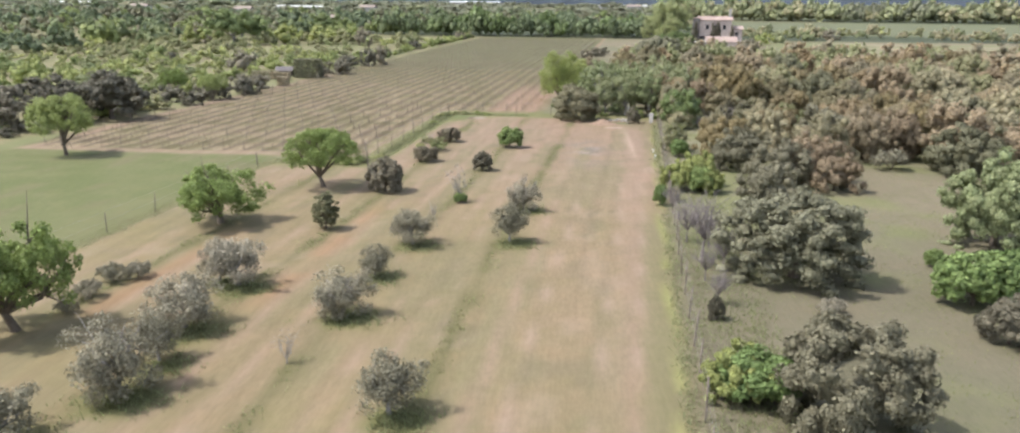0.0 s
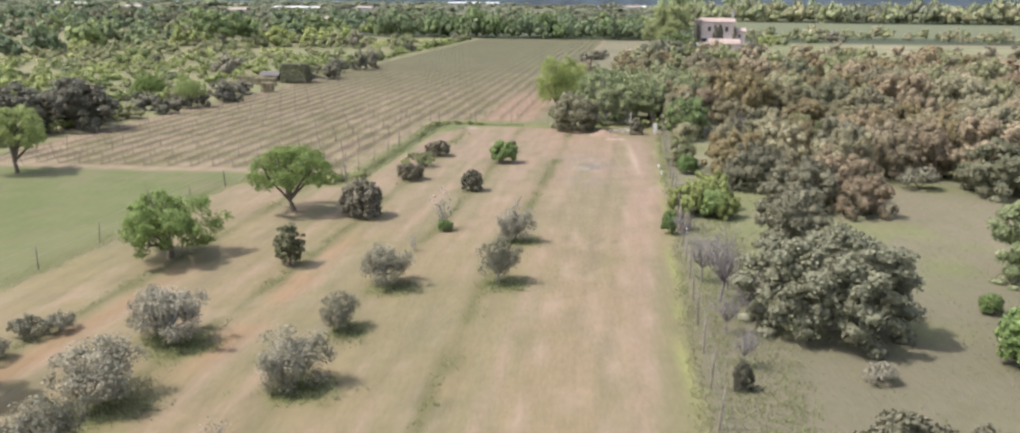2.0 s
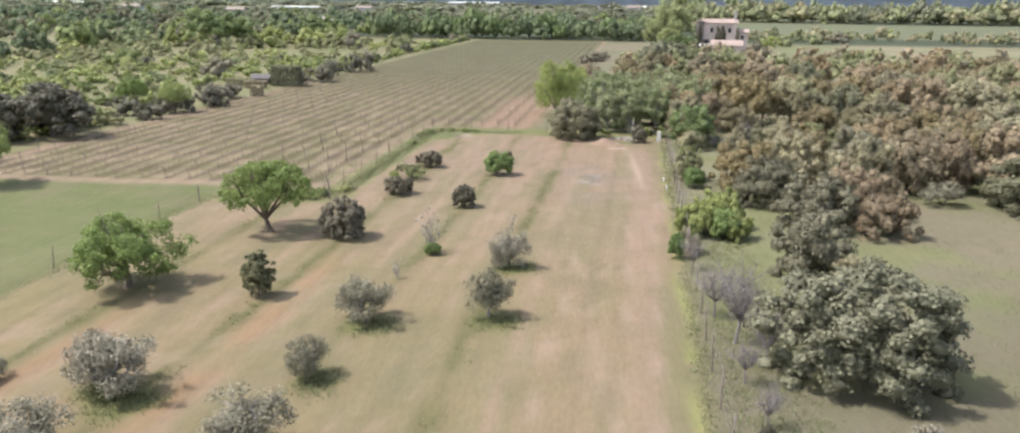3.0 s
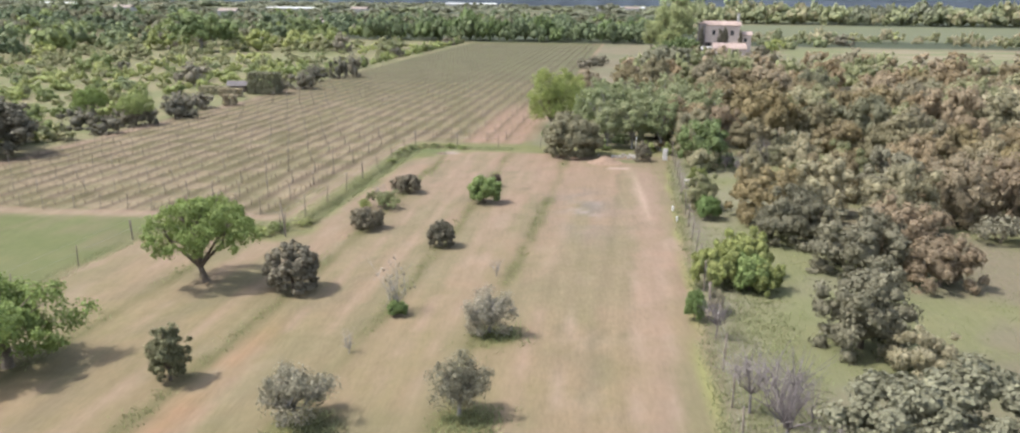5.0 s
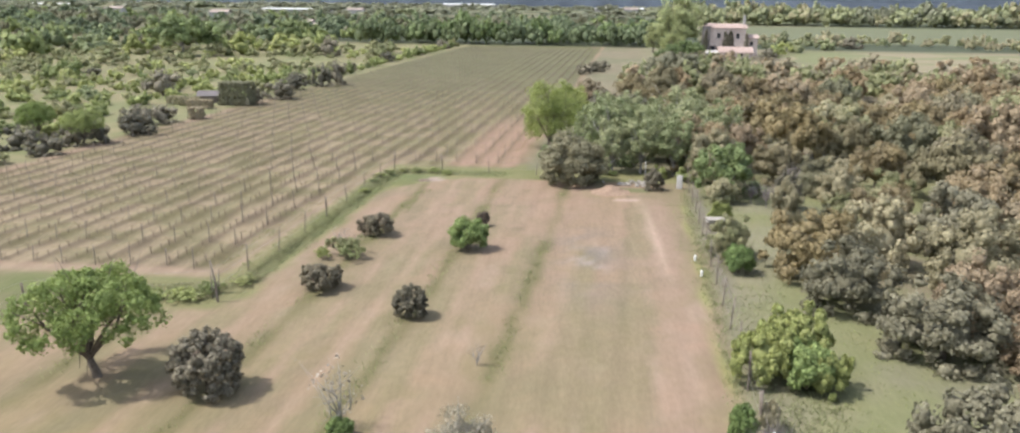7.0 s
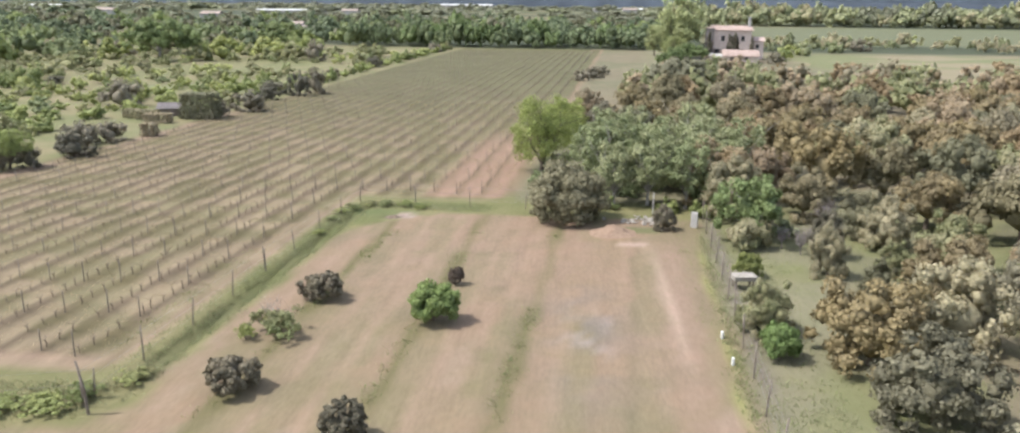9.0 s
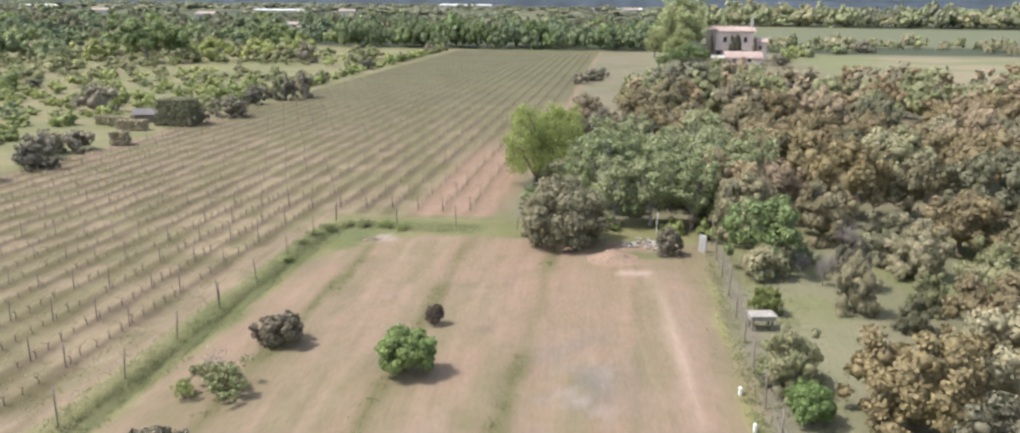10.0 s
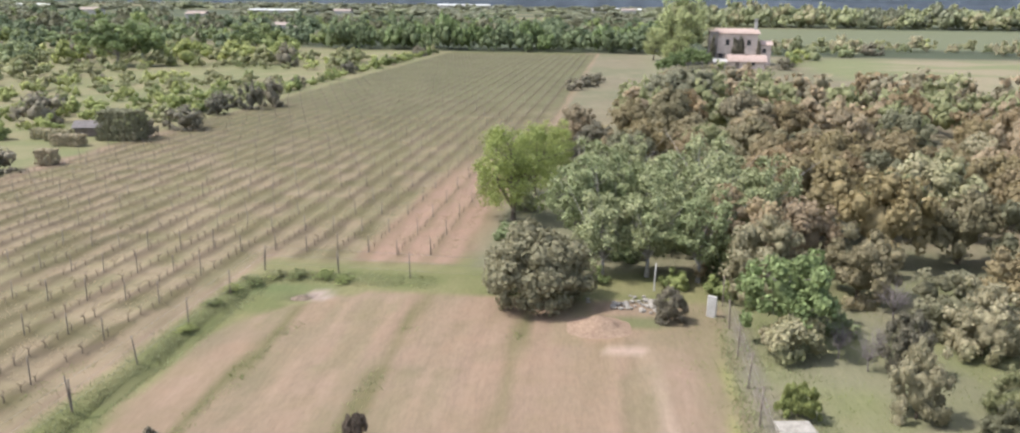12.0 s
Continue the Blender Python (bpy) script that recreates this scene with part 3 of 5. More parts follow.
def build_ground():
    def grow(start, first, limit, f=1.12):
        out, s, p = [], first, start
        while p < limit:
            p, s = p + s, s * f
            out.append(p)
        return np.array(out)

    right, left = grow(32, 0.5, 4200), -grow(46, 0.5, 4200)
    xs = np.concatenate([left[::-1], np.arange(-46, 32.01, 0.4), right])
    ys = np.concatenate([-grow(-14, 1.0, 300)[::-1], np.arange(14, 125, 0.62), np.arange(125, 262, 1.7), grow(262, 2, 4300, 1.06)])
    X, Y = np.meshgrid(xs, ys)
    Z = ground_height(X, Y)
    nx, ny = len(xs), len(ys)
    i = (np.arange(ny - 1)[:, None] * nx + np.arange(nx - 1)).ravel()
    me = mesh_np("ground", np.stack([X, Y, Z], -1).reshape(-1, 3), np.stack([i, i + 1, i + nx + 1, i + nx], 1), None, M_GROUND, True)
    a = me.color_attributes.new("soil", "FLOAT_COLOR", "POINT")
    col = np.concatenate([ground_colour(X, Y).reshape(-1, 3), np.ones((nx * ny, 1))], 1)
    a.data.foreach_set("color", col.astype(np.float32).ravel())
    tagged(new("ground", me), "dry mown field, green meadow and bare vineyard earth", "ground", kind="structure")


build_ground()


def gz(x, y):
    return float(ground_height(np.array([float(x)]), np.array([float(y)]))[0])
# ---- trees and bushes of the field ----
def put(ob, x, y, turn=0.0, s=1.0, sz=None):
    """Moves a freshly built thing to its place."""
    ob.matrix_basis = place(x, y, gz(x, y) - 0.02, turn, s, sz)
    return ob


R = np.random.default_rng
G_OL = "olive trees in rows"
olives = [plant("olive_tree", "grey-green young olive tree on the mown field", "tree", G_OL, R(10 + k), 1.05, 0.82, 0.98, 46, 160, 0.056, M_OLIVE, M_GREYBARK,
                fork=0.42, base_r=0.07, n_limbs=8, puff=0.36, low=-0.75, lobes=0.6, twigs=3, lean=(0.12, -0.05)) for k in range(4)]
for k, (x, y, w, h) in enumerate(OLIVES):
    m = place(x, y, gz(x, y), k * 1.7, w / 1.95, h / 1.75)
    if k < 4:
        olives[k].matrix_basis = m
    else:
        clone(olives[k % 4], m)

sparse = plant("olive_sapling", "thin half-bare olive sapling in long grass", "tree", "olive saplings", R(20), 0.7, 0.7, 0.95, 14, 7, 0.06, M_TWIG, M_GREYBARK, fork=0.3, base_r=0.035, n_limbs=8, puff=0.4, low=-0.6, lobes=0.5, twigs=4)
put(sparse, -6.4, 49.1, 0, 1.3)
for x, y, s in ((-8.9, 26.9, 0.7), (-2.9, 53.6, 0.5), (-18.4, 30.2, 0.6), (-7.2, 45.0, 0.55)):
    clone(sparse, place(x, y, gz(x, y), x, s))
shrub = plant("dry_shrub", "low grey dry shrub in uncut grass", "shrub", "dry shrubs", R(21), 0.8, 0.42, 0.42, 26, 70, 0.07, M_OLIVE, fork=0.1, base_r=0.03, puff=0.45, low=-0.2, lobes=0.4)
put(shrub, -18.4, 31.7, 0, 0.85)
for x, y, s in ((-18.5, 33.6, 0.9), (-17.8, 34.2, 0.8), (-18.4, 30.2, 0.55), (10.0, 32.9, 0.75), (22.5, 61.5, 1.7)):
    clone(shrub, place(x, y, gz(x, y), x * 3, s))

almond = [plant("almond_tree", "leafy green almond tree with a forked dark trunk", "tree", "almond trees", R(30), 2.1, 1.35, 2.0, 170, 100, 0.078, M_ALMOND, M_BARK,
                fork=0.65, base_r=0.13, n_limbs=11, lean=(-0.2, 0.1), puff=0.17, low=-0.5, lobes=0.2, twigs=2),
          plant("almond_tree", "dense green almond tree with low hanging branches", "tree", "almond trees", R(31), 2.1, 1.45, 1.75, 120, 140, 0.088, M_ALMOND, M_BARK,
                fork=0.7, base_r=0.16, n_limbs=11, lean=(0.3, 0.1), puff=0.2, low=-0.7, lobes=0.3, twigs=2)]
put(almond[0], -15.25, 51.6, 0.3, 1.08, 1.08)
put(almond[1], -18.0, 42.8, 1.9, 1.08, 0.90)
clone(almond[1], place(-19.1, 28.4, 0, 4.0, 0.95, 1.2))
clone(almond[0], place(-36.9, 59.4, 0, 2.2, 1.05, 1.3))

dark = plant("round_bush", "dense dark green rounded holm oak bush", "bush", "dark bushes on the field", R(40), 1.05, 0.98, 0.92, 190, 42, 0.078, M_DARK, fork=0.3, base_r=0.07, puff=0.125, low=-0.9, lobes=0.1, fill=0.1, core=0.72)
put(dark, -11.2, 50.9, 0, 1.08)
clone(dark, place(-6.0, 57.8, gz(-6.0, 57.8), -6.0, 0.66, 0.68))
young = plant("oak_bush", "loose upright dusty green oak bush on dry grass", "bush", "dark bushes on the field", R(43), 0.72, 0.95, 0.95, 110, 60, 0.075, M_OAKBUSH, fork=0.25, base_r=0.06, puff=0.2, low=-0.9, lobes=0.3, fill=0.15)
put(young, -12.3, 42.4, 0.7, 0.95, 1.0)
dusky = plant("dusky_bush", "low dusky purple-brown bush", "bush", "dark bushes on the field", R(41), 1.0, 0.62, 0.55, 80, 55, 0.09, M_PURPLE, fork=0.2, base_r=0.05, puff=0.19, low=-0.6, lobes=0.25, fill=0.1, core=0.72)
put(dusky, -10.5, 60.6, 0, 0.98)
clone(dusky, place(-10.0, 69.0, gz(-10, 69), 1, 0.95, 1.0))
clone(dusky, place(-4.6, 71.4, gz(-4.6, 71.4), 2, 0.38, 0.7))
fresh = plant("green_bush", "bright fresh green leafy bush", "bush", "bright green bushes", R(42), 1.0, 0.8, 0.75, 80, 60, 0.1, M_GREEN, fork=0.3, base_r=0.05, puff=0.24, low=-0.6, lobes=0.4, fill=0.1, core=0.72)
put(fresh, -4.9, 67.0, 0, 1.0)
for x, y, s, sz in ((5.15, 49.2, 0.42, 0.75), (15.8, 34.6, 1.5, 1.35), (16.3, 39.4, 0.45, 0.5), (8.0, 53.0, 0.95, 1.0), (8.1, 64.7, 0.75, 0.85), (5.7, 25.8, 1.2, 0.9), (17.5, 35.5, 1.3, 1.2), (-6.3, 48.6, 0.4, 0.35)):
    clone(fresh, place(x, y, gz(x, y), x, s, sz))
weedy = plant("weedy_bush", "loose fresh green weedy bush in uncut grass", "bush", "weedy bushes", R(43), 1.0, 0.5, 0.42, 46, 46, 0.075, M_SCRUB, fork=0.1, base_r=0.03, puff=0.26, low=-0.3, lobes=0.6, twigs=3)
put(weedy, -10.6, 65.2, 0, 1.25, 1.1)
for x, y, s, sz in ((-11.6, 64.5, 0.5, 0.6), (-12.6, 84.3, 0.7, 0.3), (-11.9, 85.1, 0.7, 0.35), (-10.8, 85.4, 0.7, 0.35), (-9.7, 85.3, 0.7, 0.35), (-8.6, 85.0, 0.7, 0.28), (-13.0, 82.9, 0.6, 0.25), (-13.1, 81.2, 0.5, 0.22), (-13.0, 78.6, 0.5, 0.2), (-14.9, 59.6, 0.8, 0.45), (-15.8, 58.7, 1.0, 0.4), (-17.0, 58.8, 0.9, 0.35), (-14.0, 60.9, 0.8, 0.35), (-18.3, 58.6, 0.9, 0.3)):
    clone(weedy, place(x, y, gz(x, y), x * 3, s, sz))
clone(sparse, place(-10.9, 65.7, gz(-10.9, 65.7), 1, 1.0, 0.8))

# ---- beyond the fence ----
lime = plant("broom_bush", "spreading yellow-green bush by the fence", "bush", "yellow-green bushes", R(50), 2.0, 0.95, 0.9, 90, 70, 0.13, M_LIME, fork=0.3, base_r=0.07, puff=0.2, low=-0.6, lobes=0.4, fill=0.1, core=0.72)
put(lime, 6.7, 53.4, 0, 0.66, 1.0)
clone(lime, place(8.1, 54.6, 0, 1.2, 0.7, 1.15))
clone(lime, place(8.5, 52.9, 0, 3.0, 0.5, 0.75))
clone(lime, place(5.3, 26.0, 0, 2, 0.68, 0.8))
clone(lime, place(8.9, 74.0, 0, 4, 0.36, 0.62))

G_OAK = "scrub oaks of the wood"
oak_specs = [(2.1, 1.95, 1.45, M_WOOD), (2.3, 2.0, 1.5, M_WARM), (2.0, 2.0, 1.5, M_GREY), (2.2, 1.85, 1.4, M_GOLD), (1.9, 1.9, 1.45, M_DARK), (2.1, 2.0, 1.5, M_KHAKI), (2.1, 1.95, 1.45, M_TAUPE)]
oaks = [plant("scrub_oak", "scrub oak with clumped new brownish-olive leaves", "tree", G_OAK, R(60 + k), a, b, c, 76, 58, 0.122, m, fork=1.2, base_r=0.13,
              n_limbs=0, puff=0.19, low=-0.7, lobes=0.34, fill=0.1, core=0.72) for k, (a, b, c, m) in enumerate(oak_specs)]
thick = [plant("scrub_oak", "dense scrub oak with pale clumped leaves", "tree", G_OAK, R(80 + k), 2.6, 2.15, 1.65, 170, 90, 0.105, m, fork=1.2, base_r=0.16,
               n_limbs=0, puff=0.13, low=-0.9, lobes=0.25, fill=0.1, core=0.72) for k, m in enumerate((M_PALE, M_TAUPE, M_GREYGREEN))]
put(thick[0], 9.65, 37.3, 0, 1.18, 0.97)
put(thick[1], 7.7, 24.0, 1, 0.82, 0.86)
put(thick[2], 20.6, 43.0, 2, 0.95, 1.18)
FRONT = [(3, 11.2, 64.5, 2.2, 3.3), (6, 11.7, 60.4, 2.0, 2.9), (6, 13.5, 55.8, 2.2, 2.9), (1, 15.9, 57.6, 2.0, 3.2), (1, 16.4, 54.3, 1.6, 2.3),
         (6, 10.7, 47.2, 1.85, 3.1), (2, 11.9, 44.9, 1.25, 1.7), (1, 21.7, 65.2, 2.2, 4.0), (2, 27.0, 60.5, 2.9, 3.4), (1, 31.5, 61.5, 2.6, 3.6), (2, 12.6, 74.2, 1.0, 2.6), (2, 16.6, 81.2, 1.8, 2.6),
         (2, 15.7, 74.6, 0.9, 1.7), (4, 15.3, 30.8, 1.2, 1.8), (5, 17.9, 63.5, 2.1, 3.6), (5, 14.7, 65.8, 2.0, 3.4), (2, 8.0, 66.8, 1.2, 2.2), (4, 5.8, 81.6, 0.8, 1.55), (4, 5.5, 32.0, 0.38, 1.0),
         (0, 14.4, 85.0, 1.8, 3.2), (4, 13.5, 77.4, 1.0, 2.5), (2, 17.0, 79.4, 1.5, 2.8), (2, 14.2, 72.3, 0.8, 1.5), (2, 18.6, 75.6, 1.6, 2.8), (1, 24.3, 66.0, 2.1, 3.9), (6, 19.5, 68.5, 2.1, 3.7), (3, 16.8, 70.8, 1.9, 3.2), (0, 22.0, 72.5, 2.0, 3.7)]
for k, x, y, r, h in FRONT:
    clone(oaks[k], place(x, y, gz(x, y) - 0.12 * h, x * 2.3 + y, r / 2.1, 1.12 * h / 3.45))
edge_oak = plant("edge_oak", "broad brownish oak at the field's end", "tree", "", R(93), 2.5, 1.9, 1.45, 90, 70, 0.15, M_BROWNOAK, fork=1.0, base_r=0.15, n_limbs=0, puff=0.2, low=-0.8, lobes=0.25, fill=0.1, core=0.72)
put(edge_oak, 0.2, 83.2)
leafy = plant("leafy_tree", "bright green leafy tree at the clearing's edge", "tree", "bright green trees", R(94), 2.2, 1.6, 1.9, 70, 70, 0.15, M_LEAFY, M_GREYBARK, fork=0.8, base_r=0.1, n_limbs=6, puff=0.21, low=-0.5, lobes=0.65, fill=0.1, core=0.66)
put(leafy, 10.2, 80.2)
blossom = plant("pale_shrub", "grey-white pale leaved shrub under a green tree", "shrub", "pale shrubs", R(95), 1.15, 0.85, 0.8, 40, 50, 0.13, M_GREY, fork=0.2, base_r=0.05, puff=0.28, low=-0.5, lobes=0.3, fill=0.1, core=0.72)
put(blossom, 9.8, 78.5)
clone(blossom, place(6.1, 50.0, 0, 1, 0.32, 0.6))
clone(blossom, place(8.3, 67.6, 0, 1, 0.8, 0.9))
willow = plant("willow_tree", "tall airy yellow-green tree at the wood's edge", "tree", "airy green trees", R(96), 2.3, 2.9, 2.6, 90, 140, 0.095, M_WILLOW, fork=0.7, base_r=0.14, n_limbs=10, puff=0.26, low=-0.8, lobes=0.35, twigs=2)
put(willow, -1.6, 96.8, 0, 1.12, 1.05)
airy = plant("airy_tree", "slender grey-green tree with visible trunk", "tree", "airy green trees", R(97), 1.8, 2.3, 2.7, 64, 100, 0.135, M_GREYGREEN, M_GREYBARK, fork=1.0, base_r=0.11, n_limbs=10, puff=0.27, low=-0.8, lobes=0.4, twigs=2)
put(airy, 2.3, 90.8)
for x, y, s in ((3.3, 87.3, 0.8), (5.4, 87.2, 0.9), (7.7, 86.6, 0.88), (4.2, 92.5, 0.95), (6.6, 91.5, 1.0), (3.2, 97.5, 0.95), (8.8, 90.5, 0.95), (5.2, 101, 0.9), (10.2, 88.4, 0.8), (11.6, 91.6, 1.0), (9.6, 95.0, 1.1), (7.4, 97.2, 0.85)):
    clone(airy, place(x, y, 0, x * 5, s))
clone(willow, place(-0.6, 103.5, 0, 2, 0.8, 0.8))
clone(willow, place(0.6, 111, 0, 3, 0.75, 0.7))


def scatter(rng, n, box, spacing, inside, taken=()):
    """Random places in a box, kept apart; spacing may grow with y."""
    pts = [tuple(p) for p in taken]
    arr = np.array(pts if pts else [(1e6, 1e6)])
    out = []
    for _ in range(n):
        x, y = rng.uniform(box[0], box[1]), rng.uniform(box[2], box[3])
        if not inside(x, y):
            continue
        if ((arr[:, 0] - x) ** 2 + (arr[:, 1] - y) ** 2).min() < spacing(x, y) ** 2:
            continue
        out.append((x, y))
        arr = np.vstack([arr, (x, y)])
    return out


def in_wood(x, y):
    left = 9.5 if y < 90 else (7.5 if y < 105 else (4.5 + (y - 105) * 0.11 if y < 150 else 10 + (y - 150) * 0.22))
    front = 84 if x < 14 else (82 if x < 19 else (69 if x < 24 else 63))
    back = 164 + 6 * math.sin(x * 0.3)
    return left < x < 95 and front < y < back and abs(x) < 0.75 * (y + 10) + 5


wood_rng = R(200)
FAR_MATS = (M_WOOD, M_GOLD, M_GREY, M_WARM)
oaks_far = [plant("scrub_oak", "scrub oak with clumped brownish-olive leaves in the wood", "tree", G_OAK, R(210 + k), 2.2, 2.0, 1.5, 42, 38, 0.178, m, fork=1.2, base_r=0.13,
                  n_limbs=0, puff=0.245, low=-0.3, lobes=0.34, fill=0.1, core=0.72) for k, m in enumerate(FAR_MATS)]
used, behind = [False] * 4, []


def far_crowns(seed, rx, rz, zc, n=4):
    """Light crowns for distant plants, kept as arrays for joining."""
    return [crown(R(seed + k), rx, rz, zc, 12, 9, 0.5 * rx / 2.2, puff=0.36, low=-0.4, lobes=0.4, fill=0.1, core=0.72)[0] for k in range(n)]


for x, y in scatter(wood_rng, 9000, (5, 95, 60, 196), lambda x, y: 3.3 + 0.010 * (y - 60), in_wood, [(a, b) for _, a, b, _, _ in FRONT]):
    s = wood_rng.uniform(0.8, 1.3)
    m = place(x, y, 0, wood_rng.uniform(0, 6.28), s, s * wood_rng.uniform(0.95, 1.25))
    warm = value_noise(np.array([x * 0.075]), np.array([y * 0.05]), 77)[0] + 0.12 * (y > 105)
    k = 1 if wood_rng.random() < (0.55 if warm > 0.64 else 0.06) else (0, 2, 3, 0, 2)[int(wood_rng.integers(0, 5))]
    if y < 88 and x < 22:
        j = int(wood_rng.choice(7, p=(0.22, 0.12, 0.22, 0.06, 0.08, 0.16, 0.14)))
        clone(oaks[2 if j == 3 and x < 16 else j], m)
    elif y < 128 and x < 55:
        if used[k]:
            clone(oaks_far[k], m)
        else:
            used[k] = True
            oaks_far[k].matrix_basis = m
    else:
        behind.append((k, m))
mass("wood_depth", "scrub oaks in the depth of the wood", far_crowns(220, 2.2, 2.0, 1.5), behind, FAR_MATS)
for k, o in enumerate(oaks):
    o.matrix_basis = place(26 + 5.1 * k, 70 + 3 * (k % 2), 0, k, 1.0)

pale_oak = clone(thick[0], place(13.8, 141.5, 0, 0.6, 1.55, 1.5))
tagged(pale_oak, "large pale cream-green oak at the wood's far edge", "tree")
for x, y, r, h, k in ((1.6, 121.5, 1.6, 2.6, 1), (3.8, 119.5, 1.9, 2.8, 4), (2.4, 128, 1.9, 3.2, 1), (5.6, 116.5, 1.6, 2.4, 0), (1.2, 114.5, 1.6, 1.8, 4)):
    clone(oaks[k], place(x, y, 0, x, r / 2.1, h / 3.45))
edge_bushes = []
for x, y, s in ((2.4, 171, 1.4), (4.6, 176, 1.5), (9.7, 153, 1.7), (6.3, 183, 1.3)):
    edge_bushes.append((x, y, s))

# ---- scrub beyond the vineyard ----
G_SC = "scrubland bushes"
bushes = [plant("scrub_bush", "rounded bush of the green scrubland", "bush", G_SC, R(300 + k), 1.5, 1.15, 0.55, 18, 22, 0.19, m, fork=0.3, base_r=0.07, n_limbs=0, puff=0.31, low=-0.75, lobes=0.4, fill=0.1, core=0.72)
          for k, m in enumerate((M_SCRUB, M_SCRUB, M_DARK, M_SCRUB, M_GREYGREEN, M_LIME))]
sc_rng = R(310)


def in_scrub(x, y):
    return not (across(x, y) > -53 and 100 < y < 124) and across(x, y) < -45.5 - 0.02 * max(0, y - 100) and x > max(-112, -0.74 * (y + 15) - 6) and 62 < y < 230 and not (across(x, y) > -84 and 176 < y + 0.08 * (x + 60) < 198)


for x, y, s in edge_bushes:
    clone(bushes[2], place(x, y, 0, x, s * 0.75, s * 0.75))
for x, y, s in ((3.0, 86.2, 0.5), (6.6, 85.6, 0.55), (8.4, 84.6, 0.6), (1.7, 87.2, 0.6), (4.6, 89.6, 0.6), (9.2, 87.8, 0.8), (-1.6, 92.6, 0.6), (-1.0, 99.5, 0.7), (12.2, 80.9, 0.6), (11.6, 82.9, 0.8)):
    clone(bushes[(0, 1, 4)[int(y * 10) % 3]], place(x, y, 0, x, s, s))
for k, y in enumerate(range(124, 256, 4)):              # bushes lining the end of the vineyard
    x, s = at_u(-45.6 - 1.6 * sc_rng.random(), y), sc_rng.uniform(0.7, 1.35)
    clone(bushes[(0, 1, 3, 5, 0, 2)[k % 6]], place(x, y, 0, x, s, s * sc_rng.uniform(0.8, 1.1)))
BUSH_MATS = (M_SCRUB, M_SCRUB, M_DARK, M_SCRUB, M_GREYGREEN, M_LIME)
SCRUB = scatter(sc_rng, 9000, (-190, -40, 62, 262), lambda x, y: 2.15 + 0.013 * (y - 60), in_scrub)
far_scrub, n_bush = [], 0
for x, y in sorted(SCRUB, key=lambda p: p[1] - 0.5 * p[0]):
    s = sc_rng.uniform(0.5, 1.15) * (1 + 0.8 * (sc_rng.random() < 0.08 + 0.2 * (y > 195)))
    m = place(x, y, 0, sc_rng.uniform(0, 6.28), s, s * sc_rng.uniform(0.7, 1.1))
    k = int(sc_rng.choice(6, p=(0.25, 0.25, 0.03, 0.24, 0.07, 0.16)))
    if n_bush < 6:
        bushes[n_bush].matrix_basis = m
    elif n_bush < 270:
        clone(bushes[k], m)
    else:
        far_scrub.append((k, m))
    n_bush += 1
mass("scrub_beyond", "green scrubland bushes in the distance", far_crowns(320, 1.5, 1.1, 0.75, 6), far_scrub, BUSH_MATS)
for x, y, r, h in ((-43.5, 77, 3.6, 4.6), (-47.5, 74, 3.6, 4.4), (-46, 81, 3.0, 4.0), (-50, 69, 3.4, 4.4)):
    clone(oaks[4], place(x, y, 0, x, r / 2.0, h / 3.4))
for x, y, w, h in ((-38.9, 98.2, 3.3, 2.4), (-40.6, 101.5, 2.4, 2.3), (-39.8, 94.0, 1.9, 1.8), (-43.0, 96.2, 3.4, 1.9), (-40.3, 105.6, 3.4, 2.0), (-42.0, 104.2, 3.4, 2.2), (-36.0, 127.5, 4.4, 2.6), (-35.4, 143, 3.0, 3.6), (-34.0, 146, 3.2, 3.9), (-37.3, 138, 2.8, 2.2), (-37.0, 122.5, 1.6, 2.0), (-41.5, 92, 2.4, 1.7), (-41.0, 88, 3.0, 1.8)):
    clone(bushes[2], place(x, y, 0, x, w / 3.0, h / 1.9))


for x, y, r, h, k in ((-82.5, 199, 7.2, 8.4, 1), (-72.0, 205, 4.6, 4.8, 5), (-64.0, 210, 4.4, 4.6, 5), (-95, 204, 4.0, 4.4, 5), (-101, 198, 4.2, 4.6, 4), (-58, 222, 4.2, 4.4, 3), (-52, 204, 2.4, 4.4, 2), (-90, 222, 5, 6.5, 0), (-70, 236, 6, 7, 1)):
    clone(bushes[k] if r < 5 else leafy, place(x, y, 0, x, r / (1.5 if r < 5 else 2.2), h / (1.7 if r < 5 else 3.5)))

for x, y, r, h in ((-40.8, 93.1, 1.7, 2.9), (-46.5, 95.6, 1.6, 3.1)):
    small = clone(almond[0], place(x, y, 0, x, r / 2.1, h / 3.4))
    tagged(small, "small leafy tree with a bare forked trunk in the scrub", "tree", "scrubland trees")

# ---- far country ----
def far_trees(name, label, rng, pts, size, height, mats):
    """Joined far trees of varied size on a plot."""
    spots = []
    for x, y in pts:
        k = rng.uniform(0.7, 1.3)
        spots.append((int(rng.integers(0, 4)), place(x, y, -0.1, rng.uniform(0, 6.28), size * k, height * k * rng.uniform(0.8, 1.25))))
    mass(name, label, far_crowns(int(size * 1000), 1.0, 0.55, 0.45), spots, mats)


fr = R(400)
MIX = (M_FAR, M_SCRUB, M_FAR, M_GREY)


def patchy(x, y, f, seed, over):
    return value_noise(np.array([x * f]), np.array([y * f]), seed)[0] > over


